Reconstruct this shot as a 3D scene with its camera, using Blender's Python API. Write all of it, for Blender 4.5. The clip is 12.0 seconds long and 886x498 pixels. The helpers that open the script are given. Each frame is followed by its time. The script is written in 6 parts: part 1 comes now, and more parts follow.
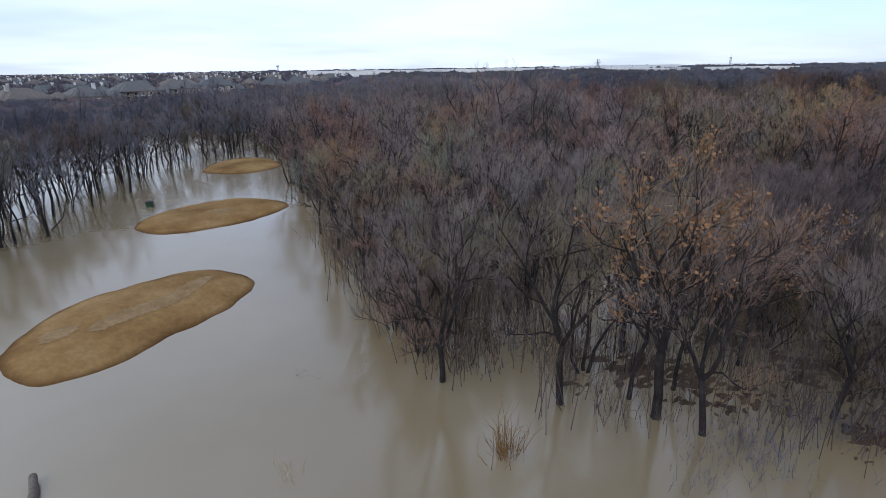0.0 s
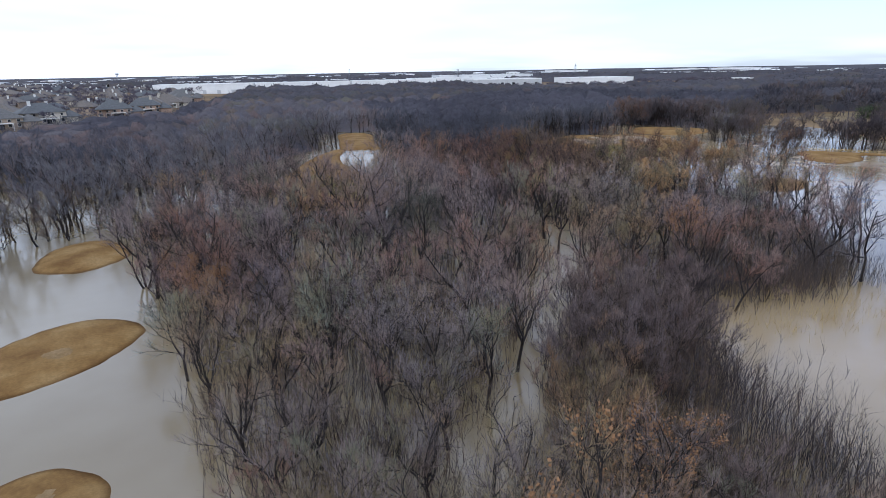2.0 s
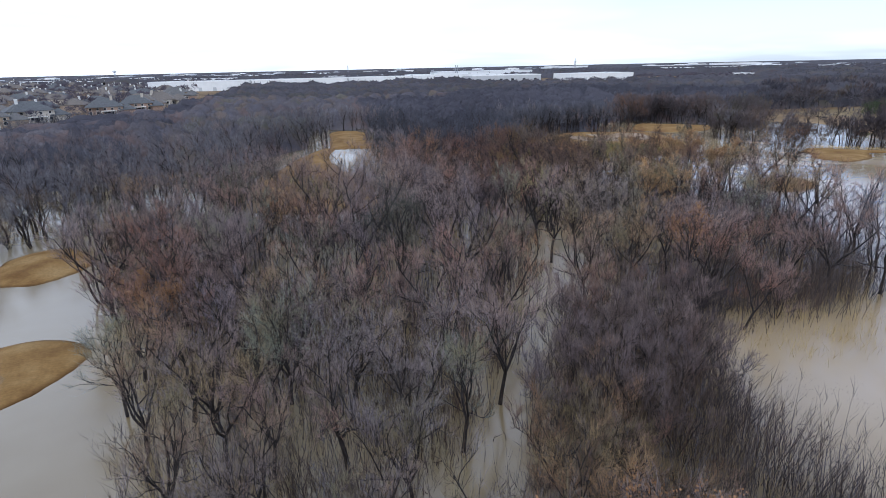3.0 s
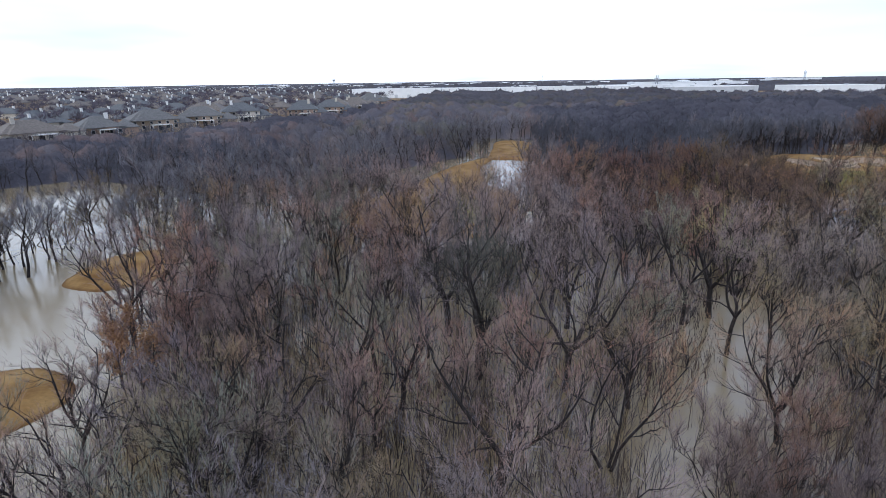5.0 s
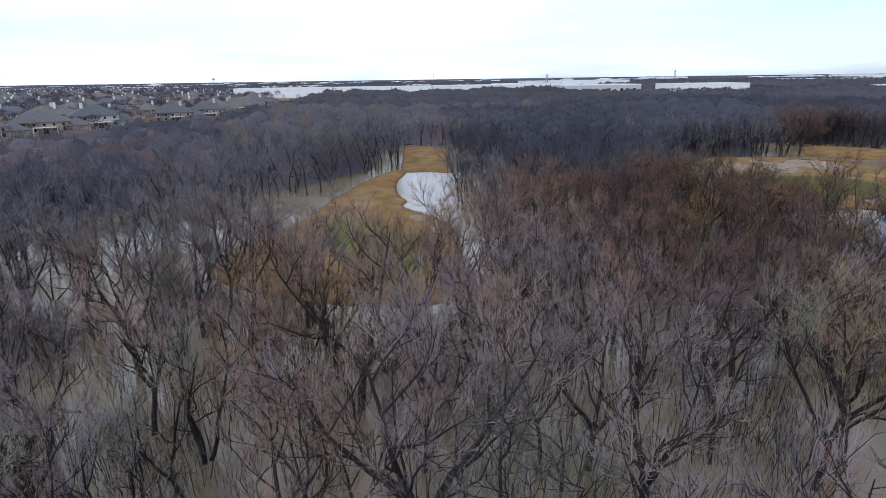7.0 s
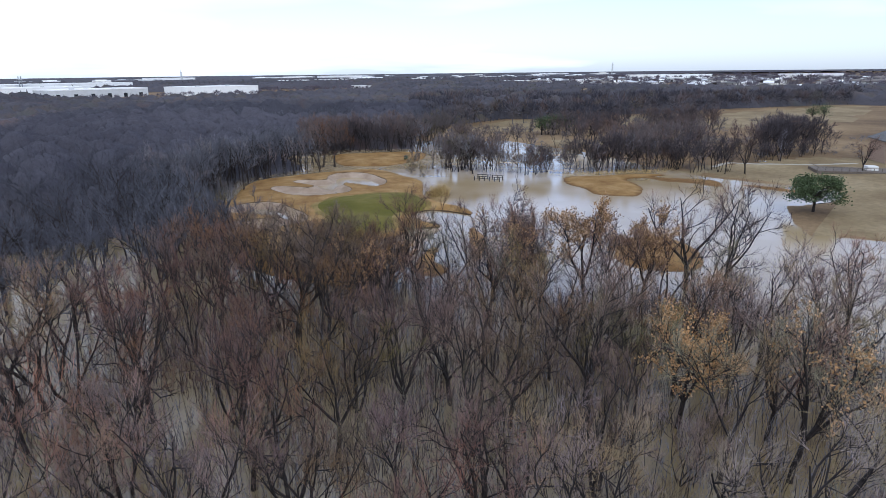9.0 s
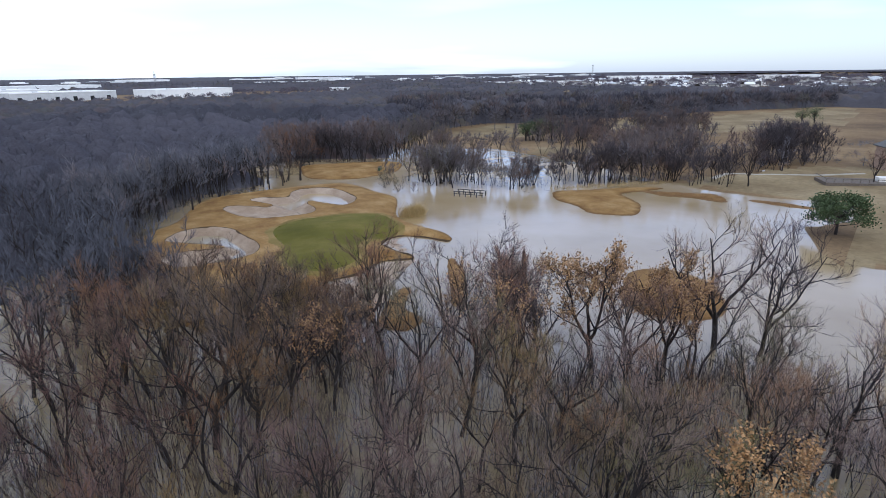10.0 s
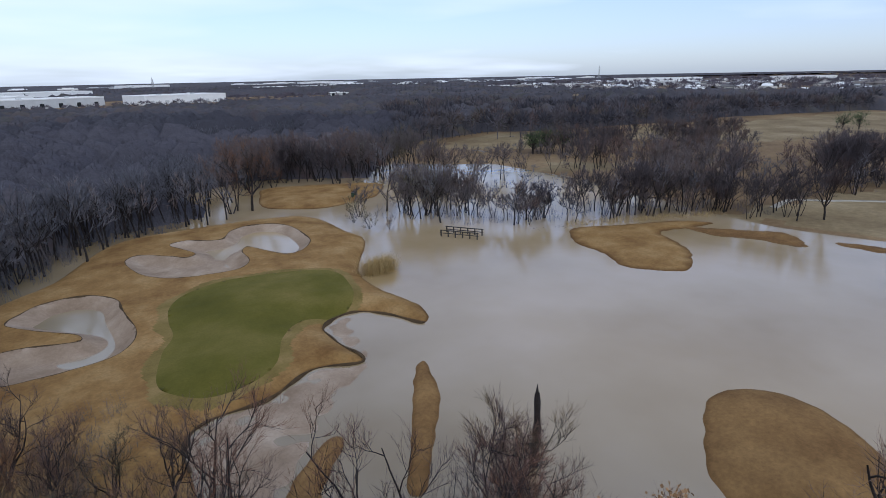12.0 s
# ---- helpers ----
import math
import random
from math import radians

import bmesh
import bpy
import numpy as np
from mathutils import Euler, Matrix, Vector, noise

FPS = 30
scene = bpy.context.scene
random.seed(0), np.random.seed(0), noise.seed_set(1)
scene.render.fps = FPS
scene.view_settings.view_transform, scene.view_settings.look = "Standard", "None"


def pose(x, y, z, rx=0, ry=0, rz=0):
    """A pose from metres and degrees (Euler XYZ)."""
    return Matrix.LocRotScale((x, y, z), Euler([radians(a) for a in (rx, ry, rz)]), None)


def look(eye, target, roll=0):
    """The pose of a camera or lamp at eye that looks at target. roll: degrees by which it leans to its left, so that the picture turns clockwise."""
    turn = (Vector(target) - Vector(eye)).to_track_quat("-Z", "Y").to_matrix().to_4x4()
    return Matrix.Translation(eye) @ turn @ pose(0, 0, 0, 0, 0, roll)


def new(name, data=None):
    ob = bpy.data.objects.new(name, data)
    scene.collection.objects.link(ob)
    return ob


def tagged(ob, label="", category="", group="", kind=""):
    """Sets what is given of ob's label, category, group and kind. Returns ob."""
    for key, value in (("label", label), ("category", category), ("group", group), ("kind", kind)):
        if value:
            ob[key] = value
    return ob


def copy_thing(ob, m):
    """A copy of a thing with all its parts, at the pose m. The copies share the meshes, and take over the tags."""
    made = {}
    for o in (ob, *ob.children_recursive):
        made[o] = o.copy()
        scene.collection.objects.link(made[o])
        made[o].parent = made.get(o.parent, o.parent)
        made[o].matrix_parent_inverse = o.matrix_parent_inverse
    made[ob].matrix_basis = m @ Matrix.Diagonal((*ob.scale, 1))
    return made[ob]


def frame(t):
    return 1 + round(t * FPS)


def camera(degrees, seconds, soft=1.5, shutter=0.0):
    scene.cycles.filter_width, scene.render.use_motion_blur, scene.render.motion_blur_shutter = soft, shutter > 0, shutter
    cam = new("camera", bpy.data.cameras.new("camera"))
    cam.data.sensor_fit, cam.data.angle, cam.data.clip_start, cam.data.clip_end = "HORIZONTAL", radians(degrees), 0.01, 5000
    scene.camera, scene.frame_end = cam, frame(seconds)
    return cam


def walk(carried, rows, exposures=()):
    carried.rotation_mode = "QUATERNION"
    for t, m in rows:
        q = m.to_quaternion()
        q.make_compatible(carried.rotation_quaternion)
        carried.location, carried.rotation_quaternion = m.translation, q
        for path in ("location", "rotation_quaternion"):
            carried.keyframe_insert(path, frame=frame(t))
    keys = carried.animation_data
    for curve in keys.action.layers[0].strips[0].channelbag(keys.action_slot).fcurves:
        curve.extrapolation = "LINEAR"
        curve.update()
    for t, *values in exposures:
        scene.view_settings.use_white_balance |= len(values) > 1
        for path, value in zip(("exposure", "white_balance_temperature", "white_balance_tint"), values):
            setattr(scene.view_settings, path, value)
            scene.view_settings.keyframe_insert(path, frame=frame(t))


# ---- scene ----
cam = camera(76.8, 12.0, soft=0.55)
PATH = [
    (0, (-0.62, -2.477, 13.962), (-0.679, -0.575, 13.347), -0.8),
    (0.5, (-1.419, 1.55, 13.941), (-1.07, 3.419, 13.321), -1.0),
    (1, (-1.098, 2.832, 16.617), (-0.737, 4.7, 15.998), -1.0),
    (1.5, (-0.893, 2.598, 20.3), (-0.526, 4.465, 19.684), -0.9),
    (2, (-0.719, 2.432, 23.375), (-0.338, 4.298, 22.764), -1.0),
    (2.5, (0.201, 3.816, 23.626), (0.586, 5.682, 23.018), -1.0),
    (2.7, (1.039, 5.076, 23.476), (1.421, 6.937, 22.853), -1.1),
    (4.5, (9.301, 21.011, 21.339), (9.654, 22.89, 20.751), -0.9),
    (5, (11.231, 25.544, 20.918), (10.982, 27.443, 20.341), -0.8),
    (5.5, (10.998, 31.086, 21.015), (10.269, 32.857, 20.441), -0.3),
    (6, (9.167, 36.98, 21.113), (8.405, 38.737, 20.538), -0.3),
    (6.5, (6.596, 43.71, 21.058), (6.273, 45.596, 20.478), -0.7),
    (7, (5.586, 50.228, 20.731), (5.697, 52.137, 20.146), -0.8),
    (7.5, (5.647, 56.166, 20.628), (6.159, 58.007, 20.038), -1.1),
    (9.3, (17.466, 76.214, 24.248), (18.947, 77.414, 23.643), -0.9),
    (9.5, (19.534, 77.812, 24.336), (21.017, 79.01, 23.731), -1.0),
    (10, (25.596, 81.406, 24.382), (27.078, 82.606, 23.78), -0.7),
    (10.5, (31.652, 85.245, 24.463), (33.131, 86.45, 23.861), -1.2),
    (11, (37.672, 89.136, 24.382), (39.148, 90.345, 23.784), -1.1),
    (11.5, (43.692, 92.886, 24.123), (45.167, 94.099, 23.531), -1.0),
    (12, (49.999, 96.497, 24.166), (51.471, 97.715, 23.575), -1.1),
]
walk(cam, [(t, look(eye, target, roll)) for t, eye, target, roll in PATH], ((0, 0.15), (0.5, 0.25), (1.5, 0.36), (4.5, 0.50), (5.0, 0.49), (5.5, 0.41), (6, 0.36), (7, 0.33), (9.5, 0.58), (10.5, 0.43), (11.5, 0.22), (12, 0.05)))

# ---- light ----
SUN_AZ, SUN_EL = 205.0, 38.0
world = bpy.data.worlds.new("overcast_sky")
scene.world = world
world.use_nodes = True
wn, wl = world.node_tree.nodes, world.node_tree.links
wn.clear()
w_out = wn.new("ShaderNodeOutputWorld")
sky = wn.new("ShaderNodeTexSky")
sky.sky_type, sky.sun_disc = "NISHITA", False
sky.sun_elevation, sky.sun_rotation = radians(SUN_EL), radians(SUN_AZ)
blue = wn.new("ShaderNodeBackground")
blue.inputs[1].default_value = 0.125
deep = wn.new("ShaderNodeMix")
deep.data_type, deep.blend_type = "RGBA", "MULTIPLY"
deep.inputs[0].default_value, deep.inputs[7].default_value = 1.0, (0.80, 0.94, 1.35, 1)
wl.new(sky.outputs[0], deep.inputs[6])
wl.new(deep.outputs[2], blue.inputs[0])
wtc = wn.new("ShaderNodeTexCoord")
wsep = wn.new("ShaderNodeSeparateXYZ")
wl.new(wtc.outputs["Generated"], wsep.inputs[0])


def wmath(op, a, b):
    n = wn.new("ShaderNodeMath")
    n.operation = op
    for i, v in enumerate((a, b)):
        if isinstance(v, (int, float)):
            n.inputs[i].default_value = v
        else:
            wl.new(v, n.inputs[i])
    return n.outputs[0]


# cloud layer seen in perspective: direction divided by its height
wz = wmath("ADD", wmath("MAXIMUM", wsep.outputs[2], 0.0), 0.10)
wcomb = wn.new("ShaderNodeCombineXYZ")
wl.new(wmath("DIVIDE", wsep.outputs[0], wz), wcomb.inputs[0])
wl.new(wmath("DIVIDE", wsep.outputs[1], wz), wcomb.inputs[1])
wno = wn.new("ShaderNodeTexNoise")
wno.inputs["Scale"].default_value, wno.inputs["Detail"].default_value = 0.30, 3.5
wno.inputs["Roughness"].default_value = 0.55
wl.new(wcomb.outputs[0], wno.inputs["Vector"])
wramp = wn.new("ShaderNodeValToRGB")
wramp.color_ramp.elements[0].position, wramp.color_ramp.elements[0].color = 0.26, (0.30, 0.30, 0.30, 1)
wramp.color_ramp.elements[1].position, wramp.color_ramp.elements[1].color = 0.56, (1, 1, 1, 1)
# the cover thins out towards the east
wl.new(wmath("SUBTRACT", wno.outputs[0], wmath("MULTIPLY", wmath("MAXIMUM", wsep.outputs[0], 0.0), 0.30)), wramp.inputs[0])
cloud = wn.new("ShaderNodeBackground")
cloud.inputs[0].default_value, cloud.inputs[1].default_value = (0.802, 0.925, 1.145, 1), 1.08
wmix = wn.new("ShaderNodeMixShader")
wl.new(wramp.outputs[0], wmix.inputs[0])
wl.new(blue.outputs[0], wmix.inputs[1])
wl.new(cloud.outputs[0], wmix.inputs[2])
wl.new(wmix.outputs[0], w_out.inputs[0])

sun_data = bpy.data.lights.new("sun", "SUN")
sun_data.energy, sun_data.angle, sun_data.color = 0.5, radians(16), (1.0, 0.98, 0.95)
sun = new("sun", sun_data)
sun.matrix_basis = pose(0, 0, 60, 90 - SUN_EL, 0, 180 - SUN_AZ)


# ---- materials ----
def material(name, rough=0.9, spec=0.3):
    m = bpy.data.materials.new(name)
    m.use_nodes = True
    b = m.node_tree.nodes["Principled BSDF"]
    b.inputs["Roughness"].default_value = rough
    b.inputs["Specular IOR Level"].default_value = spec
    return m, m.node_tree.nodes, m.node_tree.links, b


def ramp_node(nodes, stops):
    r = nodes.new("ShaderNodeValToRGB")
    el = r.color_ramp.elements
    while len(el) < len(stops):
        el.new(0.5)
    for e, (p, c) in zip(el, stops):
        e.position, e.color = p, (*c, 1)
    return r


def noise_node(nodes, links, scale, detail=4.0, rough=0.55, coord="Object"):
    tc = nodes.new("ShaderNodeTexCoord")
    n = nodes.new("ShaderNodeTexNoise")
    n.inputs["Scale"].default_value, n.inputs["Detail"].default_value, n.inputs["Roughness"].default_value = scale, detail, rough
    links.new(tc.outputs[coord], n.inputs["Vector"])
    return n


def mix_node(nodes, links, kind, fac, a, b):
    m = nodes.new("ShaderNodeMix")
    m.data_type, m.blend_type = "RGBA", kind
    for socket, v in ((m.inputs[0], fac), (m.inputs[6], a), (m.inputs[7], b)):
        if isinstance(v, (int, float)):
            socket.default_value = v
        elif isinstance(v, tuple):
            socket.default_value = (*v, 1)
        else:
            links.new(v, socket)
    return m.outputs[2]


def earthy(name, big_stops, big_scale, fine_scale, fine_amount=0.5, bump=0.4, rough=0.95, wet_rim=0.0):
    """A surface with broad patches, fine grain and relief."""
    m, n, l, b = material(name, rough, 0.15)
    big = noise_node(n, l, big_scale, 5.0, 0.6)
    r = ramp_node(n, big_stops)
    l.new(big.outputs[0], r.inputs[0])
    fine = noise_node(n, l, fine_scale, 4.0, 0.7)
    fr = ramp_node(n, [(0.3, (0.55, 0.55, 0.55)), (0.7, (1.25, 1.25, 1.25))])
    l.new(fine.outputs[0], fr.inputs[0])
    colour = mix_node(n, l, "MULTIPLY", fine_amount, r.outputs[0], fr.outputs[0])
    if wet_rim > 0:
        # soaked soil just above the water line
        where = n.new("ShaderNodeSeparateXYZ")
        l.new(n.new("ShaderNodeNewGeometry").outputs["Position"], where.inputs[0])
        soak = n.new("ShaderNodeMapRange")
        soak.inputs["From Min"].default_value, soak.inputs["From Max"].default_value = 0.16, 0.02
        l.new(where.outputs[2], soak.inputs["Value"])
        colour = mix_node(n, l, "MULTIPLY", soak.outputs[0], colour, tuple(1 - wet_rim * v for v in (0.50, 0.56, 0.60)))
    l.new(colour, b.inputs["Base Color"])
    bn = n.new("ShaderNodeBump")
    bn.inputs["Strength"].default_value, bn.inputs["Distance"].default_value = bump, 0.05
    l.new(fine.outputs[0], bn.inputs["Height"])
    l.new(bn.outputs[0], b.inputs["Normal"])
    return m


def flat_noise(name, c, amount=0.25, scale=3.0, rough=0.8, spec=0.3):
    m, n, l, b = material(name, rough, spec)
    no = noise_node(n, l, scale, 5.0, 0.6)
    r = ramp_node(n, [(0.3, tuple(v * (1 - amount) for v in c)), (0.7, tuple(min(1.0, v * (1 + amount)) for v in c))])
    l.new(no.outputs[0], r.inputs[0])
    l.new(r.outputs[0], b.inputs["Base Color"])
    return m


TURF = earthy("dormant_turf", [(0.30, (0.165, 0.084, 0.028)), (0.5, (0.255, 0.145, 0.053)), (0.70, (0.335, 0.212, 0.092))], 0.22, 3.5, 0.5, wet_rim=1.0)
BROWN_TURF = earthy("brown_rough", [(0.3, (0.15, 0.078, 0.029)), (0.7, (0.265, 0.152, 0.060))], 0.25, 3.0, 0.5, wet_rim=0.5)
GREEN = earthy("mown_green", [(0.28, (0.074, 0.068, 0.010)), (0.46, (0.104, 0.092, 0.016)), (0.60, (0.142, 0.116, 0.028)), (0.72, (0.205, 0.150, 0.056))], 0.11, 5.0, 0.3, 0.2)
GREEN_OLD = earthy("thin_green_lawn", [(0.30, (0.110, 0.105, 0.024)), (0.5, (0.160, 0.140, 0.036)), (0.70, (0.235, 0.178, 0.070))], 0.16, 5.0, 0.3, 0.2)
COLLAR = earthy("green_collar_grass", [(0.3, (0.140, 0.100, 0.028)), (0.5, (0.190, 0.136, 0.044)), (0.7, (0.250, 0.168, 0.068))], 0.35, 5.0, 0.4, 0.3)
WORN = earthy("worn_tee_soil", [(0.3, (0.215, 0.130, 0.056)), (0.7, (0.315, 0.212, 0.112))], 0.9, 4.0, 0.5)
SAND = earthy("bunker_sand", [(0.3, (0.225, 0.158, 0.108)), (0.55, (0.315, 0.234, 0.170)), (0.75, (0.405, 0.320, 0.245))], 0.3, 4.0, 0.3, 0.3)
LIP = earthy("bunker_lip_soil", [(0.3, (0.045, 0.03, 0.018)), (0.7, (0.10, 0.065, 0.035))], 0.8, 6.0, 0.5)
GROUND = earthy("flood_plain_soil", [(0.3, (0.105, 0.068, 0.038)), (0.5, (0.190, 0.124, 0.066)), (0.7, (0.270, 0.186, 0.102))], 0.03, 0.9, 0.5)
FIELD = earthy("dormant_field_grass", [(0.3, (0.150, 0.102, 0.054)), (0.5, (0.225, 0.165, 0.090)), (0.7, (0.300, 0.232, 0.138))], 0.06, 0.9, 0.5)
LITTER = earthy("wet_leaf_litter", [(0.3, (0.040, 0.026, 0.018)), (0.7, (0.115, 0.072, 0.045))], 0.6, 7.0, 0.6, 0.8)
STREET = flat_noise("concrete_road", (0.33, 0.30, 0.25), 0.2, 0.4, 0.9)

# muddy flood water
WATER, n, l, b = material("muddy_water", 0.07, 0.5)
b.inputs["IOR"].default_value = 1.85
no = noise_node(n, l, 0.045, 4.0, 0.5)
r = ramp_node(n, [(0.32, (0.190, 0.136, 0.066)), (0.55, (0.240, 0.186, 0.112)), (0.75, (0.280, 0.224, 0.156))])
l.new(no.outputs[0], r.inputs[0])
# sky sheen put into the colour: lake paler than the drowned fairway in the south
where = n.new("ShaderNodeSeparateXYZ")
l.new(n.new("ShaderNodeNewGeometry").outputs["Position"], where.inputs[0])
lake_sheen = n.new("ShaderNodeMapRange")
lake_sheen.inputs["From Min"].default_value, lake_sheen.inputs["From Max"].default_value = 64.0, 96.0
l.new(where.outputs[0], lake_sheen.inputs["Value"])
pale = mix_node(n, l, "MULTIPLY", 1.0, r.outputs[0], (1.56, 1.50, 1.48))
lake_water = mix_node(n, l, "MIX", lake_sheen.outputs[0], r.outputs[0], pale)
# the open pond east of the wood's southern end gets the same painted sheen
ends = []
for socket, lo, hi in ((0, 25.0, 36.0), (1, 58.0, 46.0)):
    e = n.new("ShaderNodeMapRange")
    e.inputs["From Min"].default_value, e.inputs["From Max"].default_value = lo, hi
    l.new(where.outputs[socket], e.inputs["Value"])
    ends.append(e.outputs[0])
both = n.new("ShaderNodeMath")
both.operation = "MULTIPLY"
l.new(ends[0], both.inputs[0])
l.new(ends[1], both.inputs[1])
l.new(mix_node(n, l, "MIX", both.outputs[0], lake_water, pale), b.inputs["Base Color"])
rip = noise_node(n, l, 1.3, 3.0, 0.5)
rip2 = noise_node(n, l, 0.09, 2.0, 0.5)
rr = ramp_node(n, [(0.30, (0.09, 0.09, 0.09)), (0.75, (0.19, 0.19, 0.19))])
l.new(rip2.outputs[0], rr.inputs[0])
l.new(rr.outputs[0], b.inputs["Roughness"])
bn = n.new("ShaderNodeBump")
bn.inputs["Strength"].default_value, bn.inputs["Distance"].default_value = 0.12, 0.05
l.new(rip.outputs[0], bn.inputs["Height"])
l.new(bn.outputs[0], b.inputs["Normal"])

# the lowest stop is darkened to hold the self-shade of dense twigs
TWIG_STOPS = [(0.0, (0.066, 0.060, 0.072)), (0.10, (0.130, 0.108, 0.112)), (0.20, (0.200, 0.124, 0.098)), (0.34, (0.165, 0.144, 0.146)), (0.50, (0.168, 0.142, 0.143)),
              (0.66, (0.150, 0.138, 0.156)), (0.80, (0.220, 0.156, 0.106)), (0.90, (0.172, 0.156, 0.100)), (1.0, (0.156, 0.140, 0.136))]


def twig_material(name, source, gain=1.0, mute=0.0, mid=(0.137, 0.124, 0.156)):
    """Twigs whose hue changes from tree to tree and, more slowly, from stand to stand."""
    m, n, l, b = material(name, 0.95, 0.1)
    if source == "object":
        s = n.new("ShaderNodeObjectInfo").outputs["Random"]
    else:
        a = n.new("ShaderNodeAttribute")
        a.attribute_name = "tint"
        s = a.outputs["Fac"]
    geo = n.new("ShaderNodeNewGeometry")
    stand = n.new("ShaderNodeTexNoise")
    stand.inputs["Scale"].default_value, stand.inputs["Detail"].default_value = 0.034, 2.0
    l.new(geo.outputs["Position"], stand.inputs["Vector"])
    spread = n.new("ShaderNodeMapRange")
    spread.inputs["From Min"].default_value, spread.inputs["From Max"].default_value = 0.30, 0.70
    l.new(stand.outputs[0], spread.inputs["Value"])
    blend = n.new("ShaderNodeMix")
    blend.inputs[0].default_value = 0.5
    l.new(s, blend.inputs[2])
    l.new(spread.outputs[0], blend.inputs[3])
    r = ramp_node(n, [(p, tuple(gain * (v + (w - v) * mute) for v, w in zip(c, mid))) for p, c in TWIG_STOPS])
    wider = n.new("ShaderNodeMapRange")
    wider.inputs["From Min"].default_value, wider.inputs["From Max"].default_value = 0.16, 0.84
    l.new(blend.outputs[0], wider.inputs["Value"])
    l.new(wider.outputs[0], r.inputs[0])
    no = noise_node(n, l, 2.2, 3.0, 0.6)
    fr = ramp_node(n, [(0.3, (0.62, 0.62, 0.62)), (0.7, (1.22, 1.22, 1.22))])
    l.new(no.outputs[0], fr.inputs[0])
    if source == "object":
        own = n.new("ShaderNodeObjectInfo").outputs["Color"]
        r_out = mix_node(n, l, "MULTIPLY", 1.0, r.outputs[0], own)
    else:
        r_out = r.outputs[0]
    grain = mix_node(n, l, "MULTIPLY", 0.7, r_out, fr.outputs[0])
    broad = n.new("ShaderNodeTexNoise")
    broad.inputs["Scale"].default_value, broad.inputs["Detail"].default_value = 0.012, 3.0
    l.new(geo.outputs["Position"], broad.inputs["Vector"])
    br = ramp_node(n, [(0.35, (0.72, 0.72, 0.74)), (0.65, (1.12, 1.11, 1.10))])
    l.new(broad.outputs[0], br.inputs[0])
    l.new(mix_node(n, l, "MULTIPLY", 0.8, grain, br.outputs[0]), b.inputs["Base Color"])
    return m


TWIG = twig_material("bare_twigs", "object", 1.62)
# bluish mid: aerial haze is put into the massed twigs' colour
TWIG_STUFF = twig_material("bare_twigs_massed", "tint", 1.32, 0.50, (0.113, 0.122, 0.141))
# darker copy of the massed twigs, with the stand's self-shade in its colour
SHADED_TWIG = twig_material("dark_twigs_massed", "tint", 1.08, 0.50, (0.108, 0.116, 0.138))
BARK = earthy("dark_wet_bark", [(0.3, (0.022, 0.018, 0.017)), (0.55, (0.040, 0.033, 0.032)), (0.75, (0.080, 0.070, 0.066))], 1.2, 14.0, 0.6, 0.6)
LEAF_TAN, n, l, b = material("dry_oak_leaves", 0.85)
no = noise_node(n, l, 1.5, 5.0, 0.6)
r = ramp_node(n, [(0.3, (0.27, 0.182, 0.108)), (0.7, (0.54, 0.385, 0.245))])
l.new(no.outputs[0], r.inputs[0])
l.new(mix_node(n, l, "MULTIPLY", 1.0, r.outputs[0], n.new("ShaderNodeObjectInfo").outputs["Color"]), b.inputs["Base Color"])
LEAF_GREEN = flat_noise("evergreen_leaves", (0.058, 0.084, 0.034), 0.45, 1.5, 0.7)
REED = flat_noise("dry_reeds", (0.42, 0.30, 0.135), 0.35, 2.0, 0.9)
SHRUB = twig_material("undergrowth_twigs", "tint", 0.68, 0.45, (0.165, 0.120, 0.094))
BRUSH = twig_material("drowned_brush_twigs", "tint", 0.62, 0.5, (0.120, 0.080, 0.066))
SHORE_TWIG = twig_material("shore_tree_twigs", "tint", 0.95, 0.3, (0.125, 0.098, 0.094))
# mute and the bluish mid paint distance haze into these three colours
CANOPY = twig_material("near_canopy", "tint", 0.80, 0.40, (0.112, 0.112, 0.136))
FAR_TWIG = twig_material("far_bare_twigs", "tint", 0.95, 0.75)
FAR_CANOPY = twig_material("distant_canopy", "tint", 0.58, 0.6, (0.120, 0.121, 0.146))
WHITE_WALL = flat_noise("white_metal_cladding", (0.78, 0.78, 0.77), 0.06, 0.2, 0.6)
GREY_WALL = flat_noise("pale_grey_cladding", (0.50, 0.51, 0.52), 0.1, 0.2, 0.6)
ROOF_WHITE = flat_noise("white_membrane_roof", (0.80, 0.80, 0.79), 0.06, 0.1, 0.7)
SHINGLES = [flat_noise("shingle_grey", (0.125, 0.120, 0.116), 0.3, 1.5), flat_noise("shingle_brown", (0.150, 0.128, 0.112), 0.3, 1.5),
            flat_noise("shingle_slate", (0.105, 0.108, 0.112), 0.3, 1.5)]
BRICKS = [flat_noise("brick_tan", (0.36, 0.28, 0.21), 0.25, 4.0), flat_noise("brick_red", (0.36, 0.25, 0.19), 0.25, 4.0),
          flat_noise("pale_stone", (0.50, 0.45, 0.38), 0.2, 4.0)]
TRIM = flat_noise("pale_trim_paint", (0.70, 0.68, 0.64), 0.08, 2.0, 0.6)
GLASS, n, l, b = material("dark_window_glass", 0.08, 0.6)
b.inputs["Base Color"].default_value = (0.02, 0.025, 0.03, 1)
DARK_GREEN = flat_noise("green_painted_steel", (0.025, 0.055, 0.030), 0.3, 4.0, 0.5)
BLACK = flat_noise("black_plastic", (0.02, 0.02, 0.02), 0.3, 4.0, 0.5)
